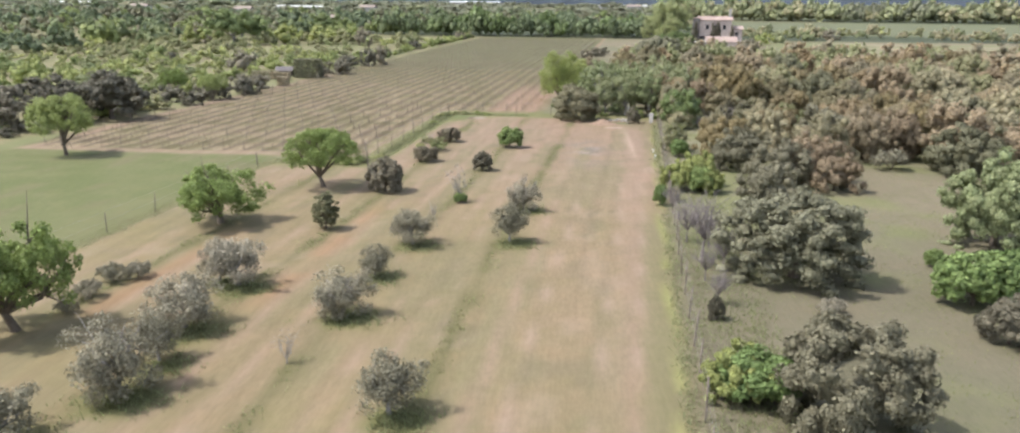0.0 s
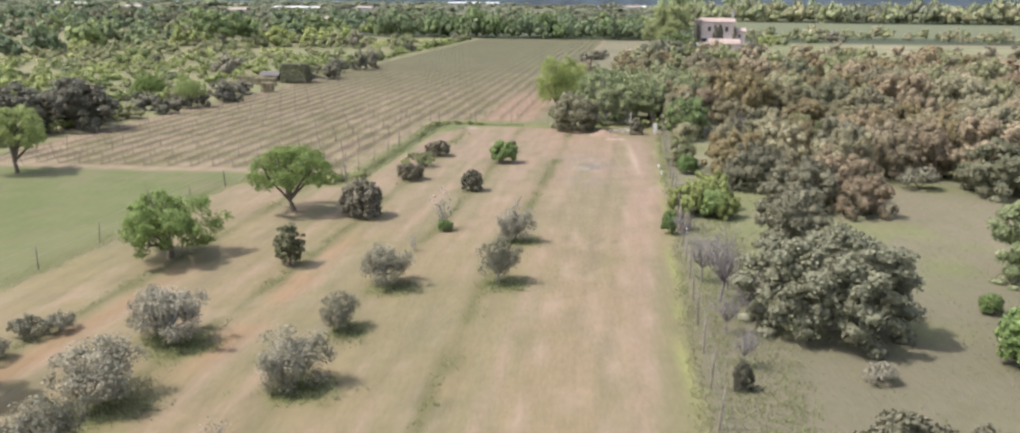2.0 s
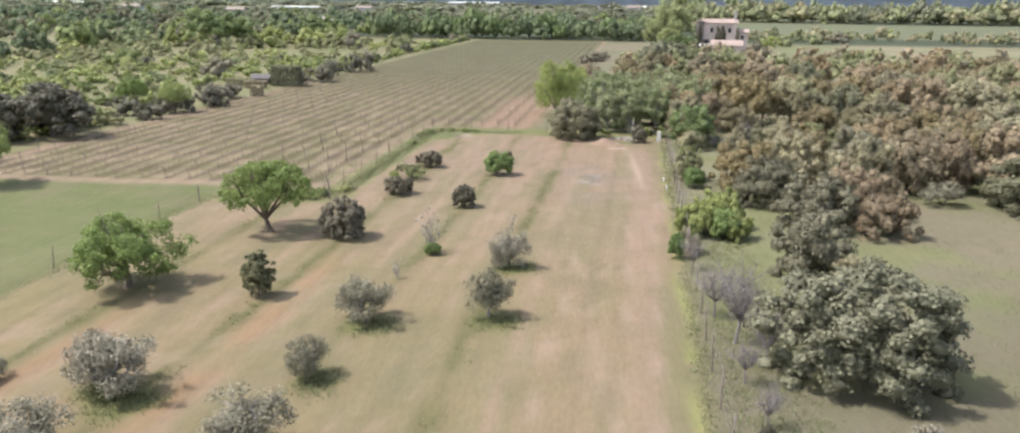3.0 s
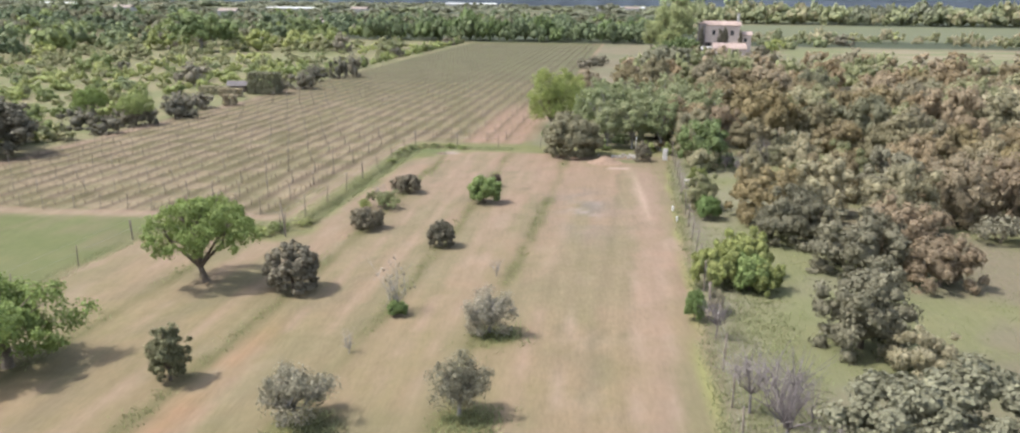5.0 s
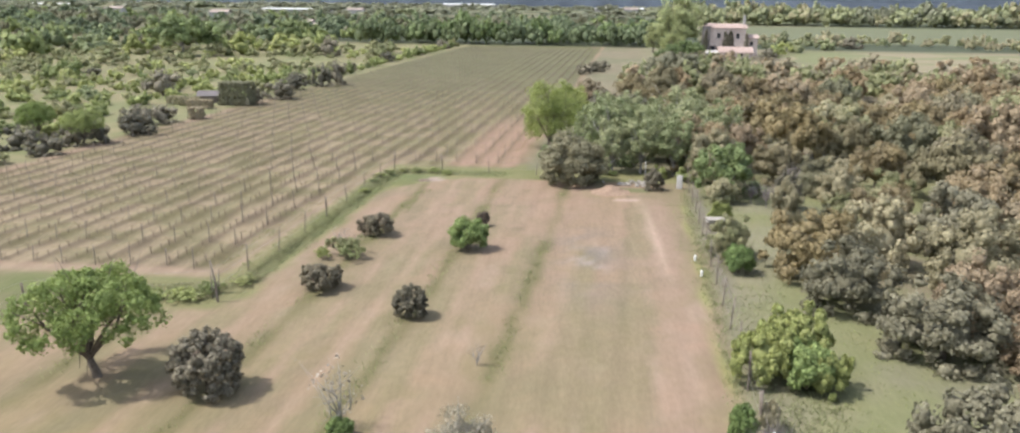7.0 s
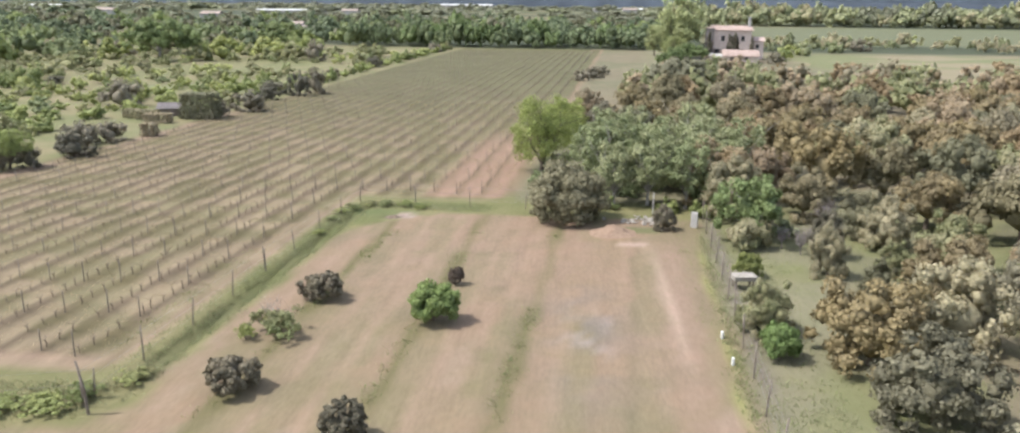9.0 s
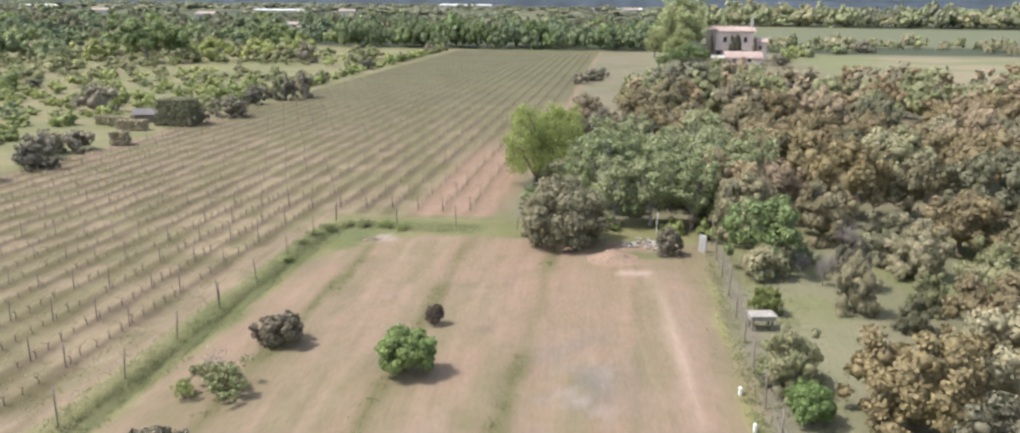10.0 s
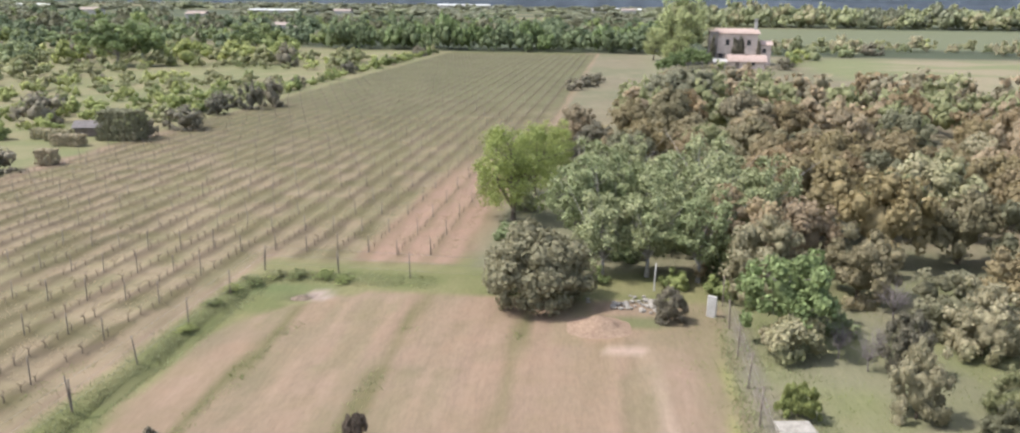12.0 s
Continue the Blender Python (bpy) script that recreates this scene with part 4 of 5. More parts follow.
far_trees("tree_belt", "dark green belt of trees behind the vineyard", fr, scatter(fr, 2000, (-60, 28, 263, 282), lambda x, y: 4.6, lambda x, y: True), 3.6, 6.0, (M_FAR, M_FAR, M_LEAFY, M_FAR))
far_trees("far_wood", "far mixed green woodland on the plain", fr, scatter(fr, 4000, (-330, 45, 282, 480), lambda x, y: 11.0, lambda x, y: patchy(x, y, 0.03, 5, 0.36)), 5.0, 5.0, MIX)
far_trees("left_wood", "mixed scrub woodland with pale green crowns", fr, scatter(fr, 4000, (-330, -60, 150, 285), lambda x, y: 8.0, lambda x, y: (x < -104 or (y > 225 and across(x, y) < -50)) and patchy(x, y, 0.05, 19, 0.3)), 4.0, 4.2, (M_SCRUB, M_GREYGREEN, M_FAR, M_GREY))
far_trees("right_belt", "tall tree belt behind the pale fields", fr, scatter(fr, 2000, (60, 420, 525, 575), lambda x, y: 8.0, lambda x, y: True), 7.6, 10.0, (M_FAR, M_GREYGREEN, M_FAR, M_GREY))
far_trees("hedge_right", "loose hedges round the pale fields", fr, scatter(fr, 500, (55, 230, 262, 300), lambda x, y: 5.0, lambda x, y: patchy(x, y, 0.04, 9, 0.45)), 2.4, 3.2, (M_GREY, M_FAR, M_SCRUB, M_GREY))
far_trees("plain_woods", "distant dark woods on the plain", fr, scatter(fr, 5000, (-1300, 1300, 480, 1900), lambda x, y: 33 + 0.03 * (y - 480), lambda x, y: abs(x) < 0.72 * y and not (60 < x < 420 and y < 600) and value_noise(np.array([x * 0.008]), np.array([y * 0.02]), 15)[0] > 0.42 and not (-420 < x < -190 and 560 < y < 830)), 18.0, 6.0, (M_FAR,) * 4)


def hills():
    rng = R(410)
    x = np.linspace(-2600, 2600, 160)
    pieces = []
    for y0, h0, seed in ((2150, 22, 1), (2600, 52, 2)):
        h = h0 * (0.55 + 0.9 * fbm(x * 0.0011 + seed * 7, x * 0 + seed, 90 + seed)) + 1.5 * rng.random(len(x))
        v = np.concatenate([np.stack([x, x * 0 + y0, x * 0 - 2], 1), np.stack([x, x * 0 + y0 + 60, h], 1), np.stack([x, x * 0 + y0 + 250, x * 0 - 2], 1)])
        n = len(x)
        i = np.arange(n - 1)
        pieces.append((v, np.concatenate([np.stack([i, i + 1, i + n + 1, i + n], 1), np.stack([i + n, i + n + 1, i + 2 * n + 1, i + 2 * n], 1)]), None))
    v, q, t = join(pieces)
    tagged(new("backdrop_hills", mesh_np("backdrop_hills", v, q, t, M_HILL)), "low hills on the horizon, distance haze put into their blue colour", "hills", kind="structure")


hills()


# ---- boxes and buildings ----
def box_data(sx, sy, sz, bevel=0.0):
    bm = bmesh.new()
    bmesh.ops.create_cube(bm, size=1.0)
    bmesh.ops.scale(bm, vec=(sx, sy, sz), verts=bm.verts)
    bmesh.ops.translate(bm, vec=(0, 0, sz / 2), verts=bm.verts)
    if bevel:
        bmesh.ops.bevel(bm, geom=bm.edges[:], offset=bevel, segments=1, affect="EDGES")
    return bm


def bm_mesh(name, bm, mat):
    me = bpy.data.meshes.new(name)
    bm.to_mesh(me)
    bm.free()
    me.materials.append(mat)
    return me


def box_part(name, parent, size, at, mat, bevel=0.0, label="", turn=0.0):
    ob = part(name, bm_mesh(name, box_data(*size, bevel), mat), parent, label)
    ob.matrix_basis = place(*at, turn)
    return ob


def gable(sx, sy, rise, over=0.4, thick=0.18):
    """A low double-pitch roof with its ridge along x, with thickness."""
    bm = bmesh.new()
    ys, zs = (-sy / 2 - over, 0, sy / 2 + over), (-over * rise / (sy / 2), rise, -over * rise / (sy / 2))
    rings = []
    for x in (-sx / 2 - over, sx / 2 + over):
        rings.append([bm.verts.new((x, y, z)) for y, z in zip(ys, zs)] + [bm.verts.new((x, y, z - thick)) for y, z in zip(ys[::-1], zs[::-1])])
    a, b = rings
    for k in range(6):
        bm.faces.new((a[k], a[(k + 1) % 6], b[(k + 1) % 6], b[k]))
    bm.faces.new(a[::-1])
    bm.faces.new(b)
    bmesh.ops.recalc_face_normals(bm, faces=bm.faces)
    return bm


def tile_rows(sx, sy, rise, over, parent):
    """Ridged courses of half-round tiles down both slopes."""
    out = []
    for k in range(int((sx + 2 * over) / 0.45)):
        x = -sx / 2 - over + 0.22 + k * 0.45
        for sgn in (-1, 1):
            out.append(tube([(x, 0, rise + 0.02), (x, sgn * (sy / 2 + over), -over * rise / (sy / 2) + 0.02)], [0.11, 0.11], 5))
    v, q, t = join(out)
    return part("tile_course", mesh_np("tile_course", v, q, t, M_TILE), parent)


def opening(parent, x, y, z, w, h, shutters=True):
    win = box_part("window", parent, (w, 0.08, h), (x, y - 0.02, z), M_DARKWIN)
    box_part("sill", win, (w + 0.2, 0.16, 0.08), (0, -0.06, -0.08), M_CONCRETE)
    if shutters:
        for s in (-1, 1):
            box_part("shutter", win, (w * 0.5, 0.06, h), (s * w * 0.76, -0.06, 0), M_SHUTTER)


def lean_to(sx, sy, fall, over=0.25, thick=0.14):
    """A single-pitch roof that falls towards -y."""
    bm = box_data(sx + 2 * over, sy + 2 * over, thick)
    for v in bm.verts:
        v.co.z += fall * v.co.y / sy
    return bm


def house():
    h = thing("farmhouse", "tall pink rendered farmhouse with ivy on its front", "house")
    box_part("wall", h, (8.4, 7.0, 6.9), (0, 0, -0.2), M_RENDERWALL)
    roof = part("roof", bm_mesh("roof", gable(8.4, 7, 0.8), M_TILE), h, "low pinkish clay tile roof")
    roof.matrix_basis = place(0, 0, 6.7)
    tile_rows(8.4, 7, 0.8, 0.4, roof)
    # side tower in a darker grey than the house wall
    box_part("tower", h, (1.7, 4.6, 7.1), (-4.9, -1.9, -0.2), M_DARKWALL, 0.03, "dark grey side tower")
    box_part("tower_cap", h, (2.0, 4.9, 0.22), (-4.9, -1.9, 6.9), M_TILE, 0.02)
    box_part("chimney", h, (0.6, 0.6, 3.2), (3.9, -0.6, 6.2), M_CONCRETE, 0.03, "pale plastered chimney")
    box_part("chimney_cap", h, (0.8, 0.8, 0.14), (3.9, -0.6, 9.4), M_CONCRETE, 0.03)
    for x in (-2.0, 2.4):
        opening(h, x, -3.5, 4.2, 0.75, 1.15, False)
    for x in (-3.2, 2.2):
        opening(h, x, -3.5, 1.0, 0.9, 1.4)
    box_part("door", h, (0.8, 0.1, 1.6), (-1.6, -3.52, 0), M_SHUTTER)
    box_part("side_wing", h, (3.0, 5.5, 4.6), (5.7, 0.3, -0.2), M_RENDERWALL)
    r2 = part("wing_roof", bm_mesh("wing_roof", gable(3.0, 5.5, 0.7, 0.3), M_TILE), h)
    r2.matrix_basis = place(5.7, 0.3, 4.4)
    opening(h, 5.8, -2.45, 2.6, 0.7, 0.9, False)
    h.matrix_basis = place(37.5, 232, 0.0, -0.1)
    a = thing("outbuilding", "low outbuilding with a pale pink tile roof", "building")
    box_part("wall", a, (7.0, 4.6, 1.7), (0, 0, -0.1), M_RENDERWALL)
    r3 = part("roof", bm_mesh("roof", gable(7, 4.6, 1.0, 0.4), M_TILE), a)
    r3.matrix_basis = place(0, 0, 1.65)
    tile_rows(7, 4.6, 1.0, 0.4, r3)
    box_part("door", a, (0.8, 0.1, 1.4), (-1.9, -2.32, 0), M_SHUTTER)
    opening(a, 1.2, -2.3, 0.7, 0.8, 0.8, False)
    r4 = part("porch_roof", bm_mesh("porch_roof", lean_to(2.6, 3.2, 0.4), M_CONCRETE), a, "pale flat porch roof")
    r4.matrix_basis = place(-5.1, -0.4, 1.35)
    for x in (-6.2, -4.2):
        box_part("porch_post", a, (0.2, 0.2, 1.4), (x, -1.7, -0.1), M_CONCRETE, 0.01)
    a.matrix_basis = place(37.6, 220.5, 0.0, -0.1)


house()
cyp = plant("ivy_cypress", "dark slim cypress against the house wall", "tree", "dark cypresses", R(120), 0.8, 2.3, 2.4, 40, 60, 0.25, M_DARK, fork=0.5, base_r=0.12, puff=0.4, low=-0.9, lobes=0.1)
put(cyp, 36.6, 227.6, 0, 0.9, 1.2)
clone(cyp, place(37.8, 227.4, 0, 1, 0.9, 1.25))
clone(cyp, place(41.4, 227.0, 0, 1, 0.6, 1.15))
clone(cyp, place(32.0, 227.5, 0, 2, 0.8, 1.3))
poplar = plant("tall_poplar", "tall pale yellow-green poplar beside the house", "tree", "tall poplars", R(121), 5.0, 6.8, 7.6, 110, 110, 0.33, M_POPLAR, fork=2.5, base_r=0.3, n_limbs=12, puff=0.26, low=-0.8, lobes=0.3, twigs=1)
put(poplar, 26.2, 232)
clone(poplar, place(21.0, 240, 0, 2, 0.55, 0.5))
clone(poplar, place(24.0, 226, 0, 3, 0.6, 0.35))
for x, y, r, h in ((25.5, 217, 2.6, 4.0), (22.0, 211, 2.4, 3.4), (29.0, 221, 2.2, 3.4), (19.4, 206, 1.8, 2.6)):
    clone(leafy, place(x, y, 0, x, r / 2.2, h / 3.5))
for x, y, s in ((49.5, 232, 1.6), (53, 240, 1.8), (47.5, 225, 1.3), (44.5, 217, 1.5), (31, 214, 1.2), (58, 248, 2), (70, 262, 2), (80, 270, 2)):
    clone(bushes[int(x) % 6], place(x, y, 0, x, s, s))


def pale_building(x, y, w, d, h, label, group):
    b = thing("far_building", label, "building", group)
    box_part("wall", b, (w, d, h), (0, 0, -0.2), M_CONCRETE)
    r = part("roof", bm_mesh("roof", gable(w, d, h * 0.25, 0.3), M_WHITE if w > 20 else M_OLDTILE), b)
    r.matrix_basis = place(0, 0, h - 0.25)
    b.matrix_basis = place(x, y, 0)


for x, y, w, d, h in ((-268, 805, 46, 20, 3.0), (-222, 815, 22, 20, 2.6), (60, 1090, 60, 25, 5), (-180, 1500, 90, 30, 6), (-560, 900, 50, 20, 4)):
    pale_building(x, y, w, d, h, "long white greenhouse far off on the plain", "far greenhouses")
for x, y, w, d, h in ((-106, 352, 8, 6, 3.6), (-97, 345, 5, 5, 2.8), (-190, 470, 10, 8, 5), (-160, 640, 12, 9, 5), (-300, 560, 12, 9, 5), (60, 880, 14, 10, 6)):
    pale_building(x, y, w, d, h, "small far house with pale walls", "far houses")

shed = thing("tiled_shed", "small shed with a pink tile roof among trees", "shed")
box_part("wall", shed, (4.2, 3.0, 1.7), (0, 0, -0.1), M_RENDERWALL)
shed_roof = part("roof", bm_mesh("roof", gable(4.2, 3.0, 0.7, 0.3), M_TILE), shed, "faded pink tile roof")
shed_roof.matrix_basis = place(0, 0, 1.6)
tile_rows(4.2, 3.0, 0.7, 0.3, shed_roof)
box_part("door", shed, (0.7, 0.08, 1.3), (0.6, -1.52, 0), M_SHUTTER)
shed.matrix_basis = place(66.1, 161.3, 0, -0.15)

# ---- scrub hut and hedges ----
def box_hedge(x, y, sx, sy, sz):
    """A trimmed block-shaped hedge of leaves on stems."""
    rng = R(int(abs(x * 10)))
    n = int(900 * (sx * sy + 2 * sz * (sx + sy)) / 10)
    p = rng.uniform(-0.5, 0.5, (n, 3))
    ax = rng.choice(3, n, p=(0.25, 0.25, 0.5))
    p[np.arange(n), ax] = np.sign(p[np.arange(n), ax]) * rng.uniform(0.38, 0.56, n)
    nor = np.zeros((n, 3))
    nor[np.arange(n), ax] = np.sign(p[np.arange(n), ax])
    v, q = leaf_quads(rng, p * (sx, sy, sz) + (0, 0, sz / 2 + 0.1), nor, 0.2)
    h = thing("box_hedge", "block-shaped trimmed hedge, dark green and brown", "hedge", "trimmed hedge blocks")
    part("crown", mesh_np("crown", v, q, None, M_KHAKI if sx < 3 else M_GREY), h)
    for a in np.linspace(-sx * 0.35, sx * 0.35, 3):
        part("stem", mesh_np("stem", *tube([(a, 0, -0.1), (a, 0, sz * 0.8)], [0.06, 0.03], 5), M_BARK), h)
    h.matrix_basis = place(x, y, 0)


for b in ((-41.5, 117.0, 2.5, 1.3, 0.85), (-43.8, 119.2, 2.0, 1.3, 0.85), (-46.0, 120.2, 1.5, 1.2, 0.8), (-38.3, 109.0, 1.3, 1.1, 1.05), (-38.6, 120.6, 3.5, 2.4, 2.5)):
    box_hedge(*b)


hut = thing("garden_hut", "small weathered hut with a pale mauve roof", "hut")
box_part("wall", hut, (2.2, 1.6, 1.0), (0, 0, -0.05), M_POST, 0.02)
hut_roof = part("roof", bm_mesh("roof", gable(2.2, 1.6, 0.45, 0.2, 0.06), M_SLATE), hut, "pale mauve sheet roof")
hut_roof.matrix_basis = place(0, 0, 0.95)
box_part("door", hut, (0.6, 0.06, 0.85), (0.4, -0.81, 0), M_SHUTTER)
hut.matrix_basis = place(-42.9, 122.6, 0, 0.2)


# ---- fences ----
def post(name, h, r, mat, sides=6, lean=0.0):
    v, q, t = tube([(0, 0, -0.3), (lean * 0.5, 0, h * 0.5), (lean, 0, h)], [r, r, r * 0.92], sides)
    return mesh_np(name, v, q, t, mat)


def fence(name, label, pts, gap, h, r, mat, heights, wire_r=0.006):
    f = thing(name, label, "fence")
    rng = R(len(pts) * 7)
    shapes = [post("post", h * rng.uniform(0.9, 1.1), r, mat, 6, rng.uniform(-0.12, 0.12)) for _ in range(4)]
    wires, k = [], 0
    for (x0, y0), (x1, y1) in zip(pts, pts[1:]):
        n = max(1, round(math.hypot(x1 - x0, y1 - y0) / gap))
        for i in range(n + 1):
            x, y = x0 + (x1 - x0) * i / n, y0 + (y1 - y0) * i / n
            o = part("post", shapes[k % 4], f)
            o.matrix_basis = place(x, y, gz(x, y), k * 2.1)
            k += 1
        for z in heights:
            v, q, t = tube([(x0 + (x1 - x0) * i / n, y0 + (y1 - y0) * i / n, z) for i in range(n + 1)], [wire_r] * (n + 1), 4)
            part("wire", mesh_np("wire", v, q, t, M_WIRE), f)
    return f


RIGHT = [(at_u(5.85, y), y) for y in (14, 50, 83.6)]
fence("boundary_fence", "old wire fence on weathered wooden posts", RIGHT, 2.6, 1.3, 0.03, M_POST, (0.45, 0.85, 1.2), 0.003)
LEFTF = [(-14.6, 59.0), (at_u(-15.2, 72), 72), (-12.7, 86.0), (-9.1, 85.9), (-2.2, 85.4)]
fence("vineyard_fence", "thin wire fence on slim dark posts", LEFTF, 3.4, 1.15, 0.026, M_POST, (0.4, 0.8, 1.2), 0.004)
fence("meadow_fence", "sparse wire fence between meadow and orchard", [(at_u(-22.3, 24), 24), (at_u(-22.3, 57.5), 57.5), (-14.6, 59.6)], 4.2, 1.0, 0.026, M_POST, (0.5, 1.0), 0.004)

# ---- vines ----
def vine_arrays(rng):
    h = rng.uniform(0.22, 0.36)
    bend = rng.normal(size=2) * 0.06
    out = [tube([(0, 0, -0.1), (bend[0], bend[1], h * 0.5), (0, 0, h)], [0.03, 0.022, 0.028], 5)]
    for s in (-1, 1):
        e = np.array((rng.normal() * 0.05, s * rng.uniform(0.12, 0.25), h + rng.uniform(0.02, 0.1)))
        out.append(tube([(0, 0, h), e], [0.02, 0.012], 4))
        for _ in range(2):
            out.append(tube([e * (0.8, rng.uniform(0.4, 1), 1), e + (rng.normal() * 0.1, rng.normal() * 0.08, rng.uniform(0.06, 0.16))], [0.008, 0.004], 3))
    return join(out)


v_rng = R(500)
vine_simple = [join([tube([(0, 0, -0.05), (0.02, 0, 0.28)], [0.03, 0.026], 4), tube([(0, -0.22, 0.36), (0, 0, 0.28), (0.02, 0.22, 0.37)], [0.016, 0.02, 0.012], 3)]) for _ in range(4)]
vine_meshes = []
for k in range(6):
    a = vine_arrays(v_rng)
    vine_meshes.append((a, mesh_np("grape_vine", *a, M_VINE)))
post_mesh = post("vine_post", 0.95, 0.026, M_POST, 5)
near_vines, near_posts, far_pieces, far_posts = 0, 0, [], []
rows = [ROW0 + ROW * k for k in range(-15, 7)]
for r in rows:
    y0 = 62.6 if r < -16.6 else 89.2
    if r > -7.4:
        continue
    y = y0 + v_rng.uniform(0, 0.5)
    n = 0
    while y < 250:
        x = at_u(r, y) + v_rng.normal() * 0.04
        near = y < 92 and r > -23
        if n % 5 == 0:
            hh = v_rng.uniform(0.85, 1.1)
            if near and near_posts < 120:
                o = new("vineyard_post", post_mesh)
                o.matrix_basis = place(x, y - 0.25, gz(x, y) , v_rng.uniform(0, 6), 1.0, hh)
                tagged(o, "weathered slim wooden vineyard post", "post", "vineyard posts")
                near_posts += 1
            else:
                far_posts.append(tube([(x, y - 0.25, -0.1), (x + v_rng.normal() * 0.03, y - 0.25, 0.95 * hh)], [0.026, 0.022], 4))
        if v_rng.random() < 0.9:
            k = int(v_rng.integers(0, 6))
            if near and near_vines < 290:
                o = tagged(new("grape_vine", vine_meshes[k][1]), "low gnarled vine stock just budding", "vine", "vines in rows")
                o.matrix_basis = place(x, y, gz(x, y), SLANT * -1 + v_rng.normal() * 0.1, v_rng.uniform(0.65, 0.95))
                near_vines += 1
            else:
                a = vine_simple[k % 4]
                far_pieces.append((a[0] * v_rng.uniform(0.6, 0.9) + (x, y, gz(x, y)), a[1], a[2]))
        y += 0.75
        n += 1
tagged(new("vine_rows", mesh_np("vine_rows", *join(far_pieces), M_VINE)), "long rows of low pruned vines", "vines", kind="stuff")
tagged(new("vine_row_posts", mesh_np("vine_row_posts", *join(far_posts), M_POST)), "slim posts along the far vine rows", "posts", kind="stuff")


# ---- grasses ----
def grass(name, label, rng, xy, height, blades, mat, spread=0.16):
    n = len(xy)
    idx = np.repeat(np.arange(n), blades)
    k = len(idx)
    p = np.column_stack([xy[idx] + rng.normal(size=(k, 2)) * spread, np.zeros(k)])
    p[:, 2] = ground_height(p[:, 0], p[:, 1])
    a = rng.uniform(0, 2 * np.pi, k)
    d = np.column_stack([np.cos(a), np.sin(a), np.zeros(k)])
    h = (height * rng.uniform(0.5, 1.3, n))[idx] * rng.uniform(0.6, 1.2, k)
    w = 0.012 + 0.05 * h
    tip = p + np.column_stack([d[:, 1] * h * 0.9, -d[:, 0] * h * 0.9, h * 0.8])
    v = np.stack([p - d * w[:, None], p + d * w[:, None], tip], 1).reshape(-1, 3)
    tagged(new(name, mesh_np(name, v, None, np.arange(3 * k).reshape(k, 3), mat)), label, "grass", kind="stuff")


def strip(rng, n, u0, u1, y0, y1):
    y = rng.uniform(y0, y1, n)
    return np.column_stack([at_u(rng.uniform(u0, u1, n), y), y])


gr = R(600)
grass("fence_weeds", "tall green weeds along the fence", gr, np.vstack([strip(gr, 900, 5.35, 5.65, 14, 82), strip(gr, 1500, 5.6, 8.5, 14, 82), strip(gr, 2200, 5.9, 9.0, 14, 56)]), 0.13, 6, M_GRASS)
grass("bank_grass", "long green grass on the bank by the vineyard", gr, np.vstack([strip(gr, 900, -16.2, -14.1, 59.5, 84), strip(gr, 900, -15.1, -14.5, 61, 85), strip(gr, 350, -13.8, -7.0, 84.4, 86.2), strip(gr, 900, -22.6, -21.7, 22, 59), strip(gr, 900, -22, -15, 58.5, 60.5)]), 0.08, 7, M_GRASS)
rows_xy = np.vstack([strip(gr, 420, r - 0.3, r + 0.3, 15, 80) for r in OLIVE_ROWS])
rows_xy = rows_xy[fbm(rows_xy[:, 0] * 0.35, rows_xy[:, 1] * 0.35, 21) > 0.42]
grass("row_grass", "uncut grass left along the olive rows", gr, rows_xy, 0.10, 7, M_GRASS)
tufts = np.vstack([np.array([(x, y)]) + gr.normal(size=(110, 2)) * (0.55 * w * 0.5, 0.45) + (0.45, -0.35) for x, y, w, h in OLIVES])
grass("olive_grass", "green grass at the foot of the olive trees", gr, tufts, 0.15, 7, M_GRASS)
grass("pasture_grass", "tufted grey-green pasture grass", gr, np.column_stack([gr.uniform(5.8, 30, 5200), gr.uniform(15, 84, 5200)]), 0.08, 6, M_GRASS, 0.3)
vs = []
for r in rows:
    if r <= -7.4:
        vs.append(strip(gr, 420, r + 0.45, r + ROW - 0.45, 62.5 if r < -16.6 else 89, 140))
grass("vineyard_straw", "dry straw-coloured grass between the vine rows", gr, np.vstack(vs), 0.09, 6, M_STRAW, 0.2)

# ---- small things ----
bare = thing("bare_tree", "leafless grey tree beside the fence", "tree", "leafless trees by the fence")
b_rng = R(700)
tips = [(b_rng.normal() * 0.55, b_rng.normal() * 0.55, b_rng.uniform(1.9, 2.9)) for _ in range(16)]
trunk, boughs = limbs(b_rng, 0.05, 0.8, tips, (0.1, 0.0), twigs=9)
part("trunk", mesh_np("trunk", *trunk, M_DEADWOOD, True), bare)
for a in boughs:
    part("limb", mesh_np("limb", *a, M_DEADWOOD, True), bare)
bare.matrix_basis = place(6.1, 39.6, 0, 0, 1.15)
for x, y, k in ((5.75, 42.0, 0.8), (6.8, 38.0, 0.75), (5.8, 36.4, 0.6), (6.7, 41.2, 0.7), (5.9, 33.6, 0.55), (5.7, 47.6, 0.6), (11.6, 78.6, 0.5), (12.3, 77.6, 0.55), (14.9, 82.2, 0.7), (13.2, 79.0, 0.45)):
    clone(bare, place(x, y, 0, x * 9, k))

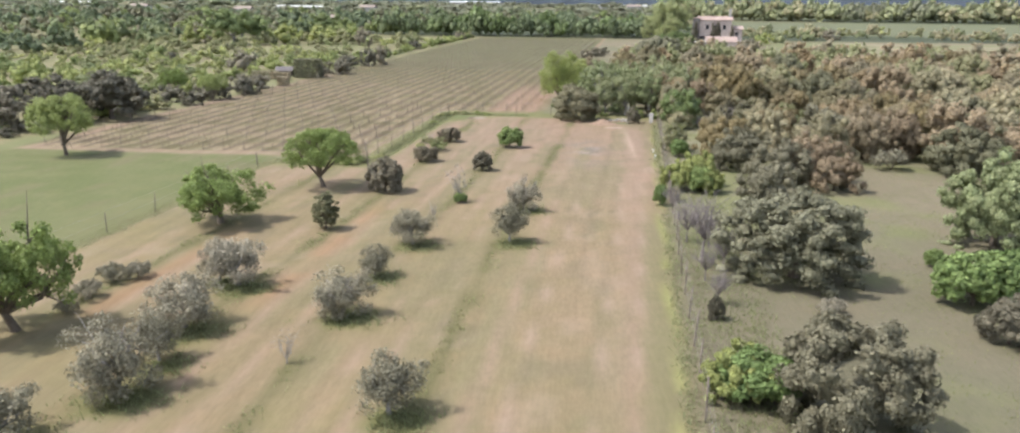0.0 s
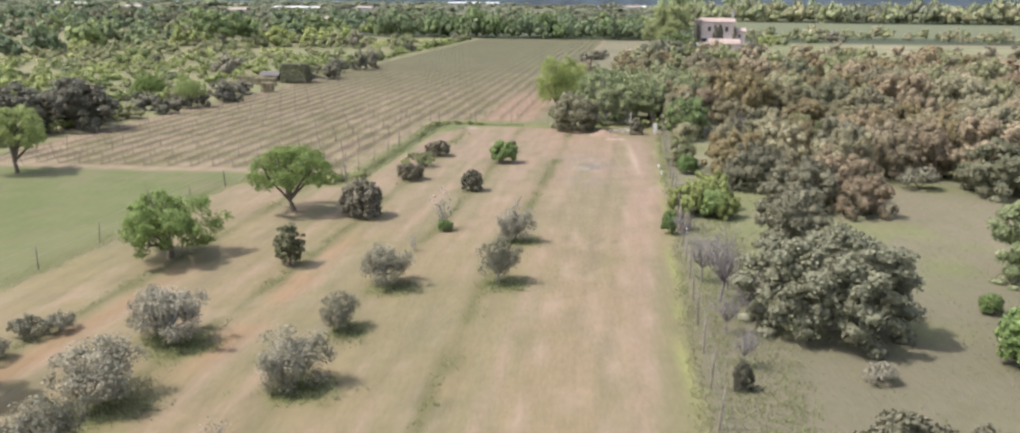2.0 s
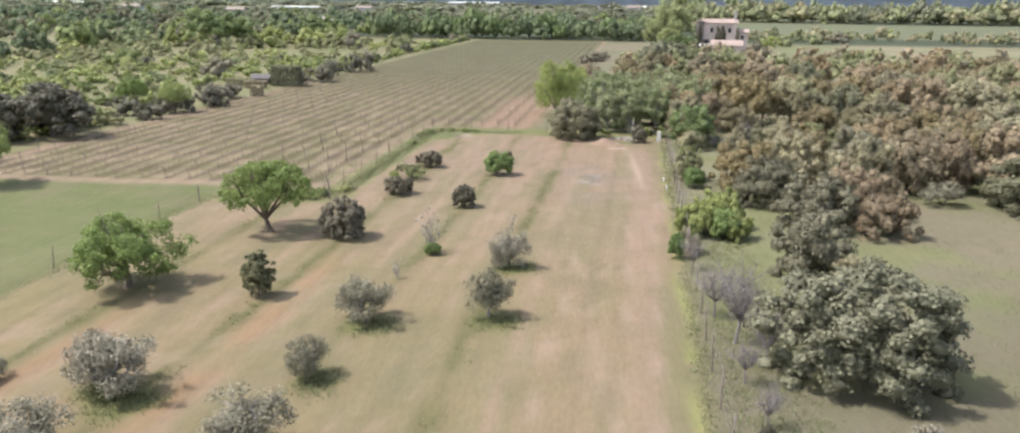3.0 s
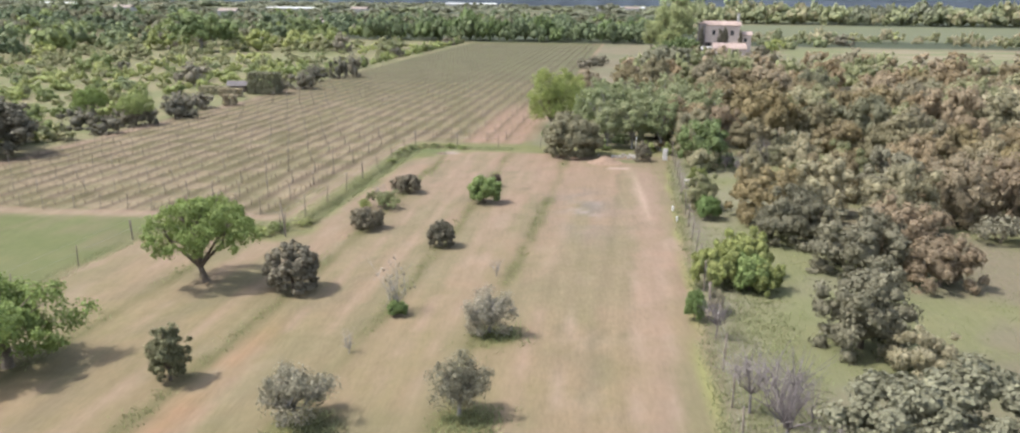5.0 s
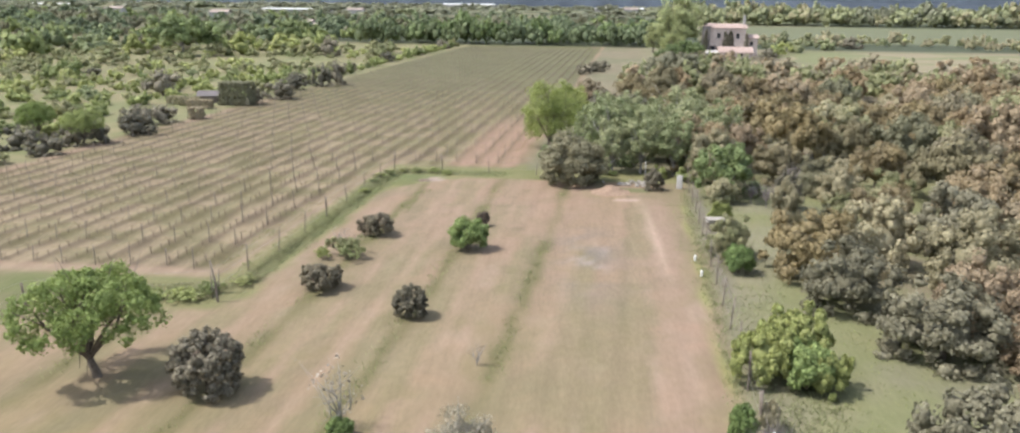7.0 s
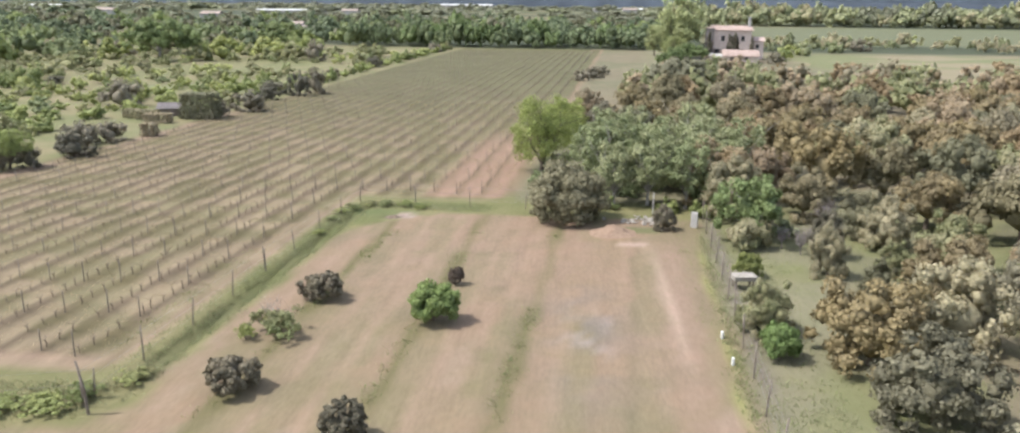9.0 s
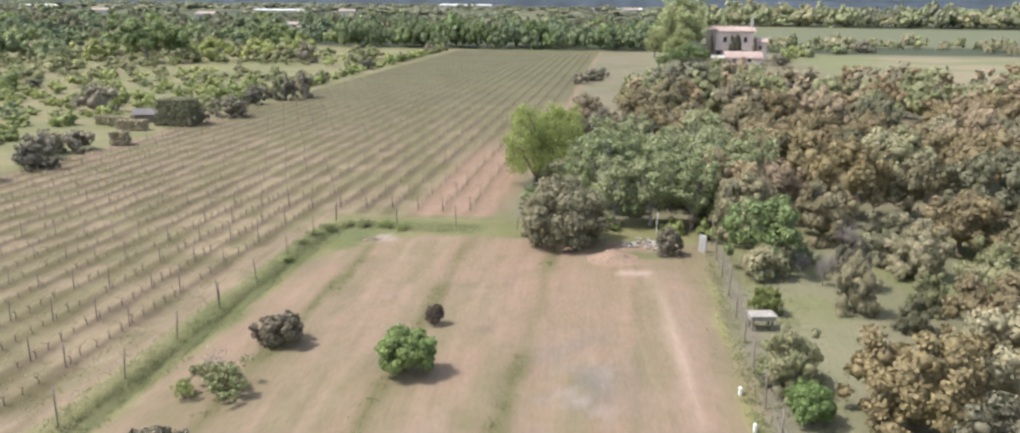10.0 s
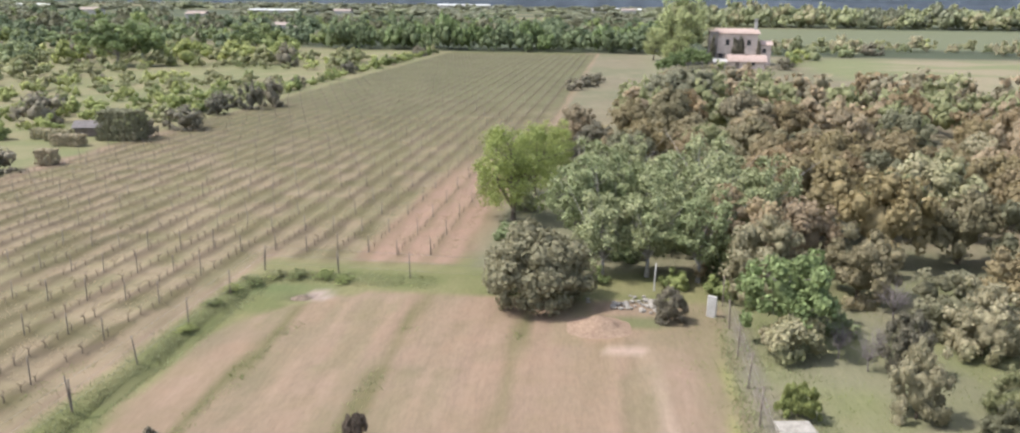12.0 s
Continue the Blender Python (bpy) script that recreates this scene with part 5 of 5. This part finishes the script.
lean = thing("leaning_post", "tall leaning dark post at the meadow corner", "post")
part("shaft", mesh_np("shaft", *tube([(0, 0, -0.3), (-0.05, 0, 0.8), (-0.22, 0.02, 1.75)], [0.05, 0.045, 0.035], 7), M_POST), lean)
lean.matrix_basis = place(-14.2, 58.6, 0)

pole = thing("pale_pole", "slim pale metal pole", "pole")
part("shaft", mesh_np("shaft", *tube([(0, 0, -0.3), (0, 0, 0.6), (0.02, 0, 1.3)], [0.04, 0.035, 0.03], 8), M_CONCRETE), pole)
pole.matrix_basis = place(5.55, 85.2, 0)

slab = thing("concrete_panel", "pale upright concrete panel at the fence corner", "panel")
box_part("panel", slab, (0.42, 0.1, 0.95), (0, 0, -0.05), M_CONCRETE, 0.03)
slab.matrix_basis = place(7.6, 82.3, 0, -0.55)


def stone_mesh(rng, s):
    bm = bmesh.new()
    bmesh.ops.create_icosphere(bm, subdivisions=1, radius=s)
    for v in bm.verts:
        v.co = Vector((v.co.x * rng.uniform(0.7, 1.3), v.co.y * rng.uniform(0.7, 1.2), v.co.z * rng.uniform(0.45, 0.7)))
    return bm_mesh("stone", bm, M_STONE)


s_rng = R(710)
stones = [stone_mesh(s_rng, 0.22) for _ in range(6)]
for k in range(46):
    x, y = 4.3 + s_rng.normal() * 0.75, 83.3 + s_rng.normal() * 0.5
    o = new("rubble_stone", stones[k % 6])
    o.matrix_basis = place(x, y, gz(x, y) + 0.05, s_rng.uniform(0, 6), s_rng.uniform(0.25, 0.8))
    tagged(o, "pale limestone rubble lying by the wood", "stone", "rubble stones")


def heap(name, x, y, r, h, label, mat):
    """A low loose mound that runs out into the ground."""
    g = np.linspace(-1.6, 1.6, 25)
    X, Y = np.meshgrid(g, g)
    Z = h * np.exp(-(X**2) - 1.3 * Y**2) * (0.6 + 0.8 * fbm(X * 3 + x, Y * 3 + y, 77)) - 0.03
    i = (np.arange(24)[:, None] * 25 + np.arange(24)).ravel()
    ob = new(name, mesh_np(name, np.stack([X * r, Y * r, Z], -1).reshape(-1, 3), np.stack([i, i + 1, i + 26, i + 25], 1), None, mat, True))
    ob.matrix_basis = place(x, y, gz(x, y))
    return tagged(ob, label, "earth")


heap("dark_heap", -9.9, 82.8, 0.42, 0.22, "dark heap of dug soil beside a pale scrape", M_VINE)
heap("earth_mound", 2.9, 80.6, 0.8, 0.42, "small mound of loose reddish earth", M_EARTH)

tub = thing("pale_crate", "weathered pale crate on a rough low stand", "crate")
box_part("body", tub, (1.15, 0.75, 0.45), (0, 0, 0.9), M_STONE, 0.04)
box_part("rim", tub, (1.25, 0.85, 0.07), (0, 0, 1.32), M_STONE, 0.02)
for sx in (-0.45, 0.45):
    for sy in (-0.25, 0.25):
        box_part("leg", tub, (0.08, 0.08, 1.0), (sx, sy, -0.05), M_POST, 0.01)
tub.matrix_basis = place(8.3, 72.2, 0, 0.1, 0.85, 0.45)
for x, y in ((6.35, 66.4), (6.3, 64.0), (6.1, 49.4)):
    sk = new("white_marker", bm_mesh("white_marker", box_data(0.09, 0.14, 0.3, 0.02), M_WHITE))
    sk.matrix_basis = place(x, y, gz(x, y) - 0.02, x)
    tagged(sk, "small white marker stake by the fence", "stake", "white markers")


# ---- to metres ----
for ob in [o for o in scene.objects if o.parent is None and o.type in ("MESH", "EMPTY")]:
    ob.matrix_basis = Matrix.Diagonal((PLOT, PLOT, PLOT, 1)) @ ob.matrix_basis
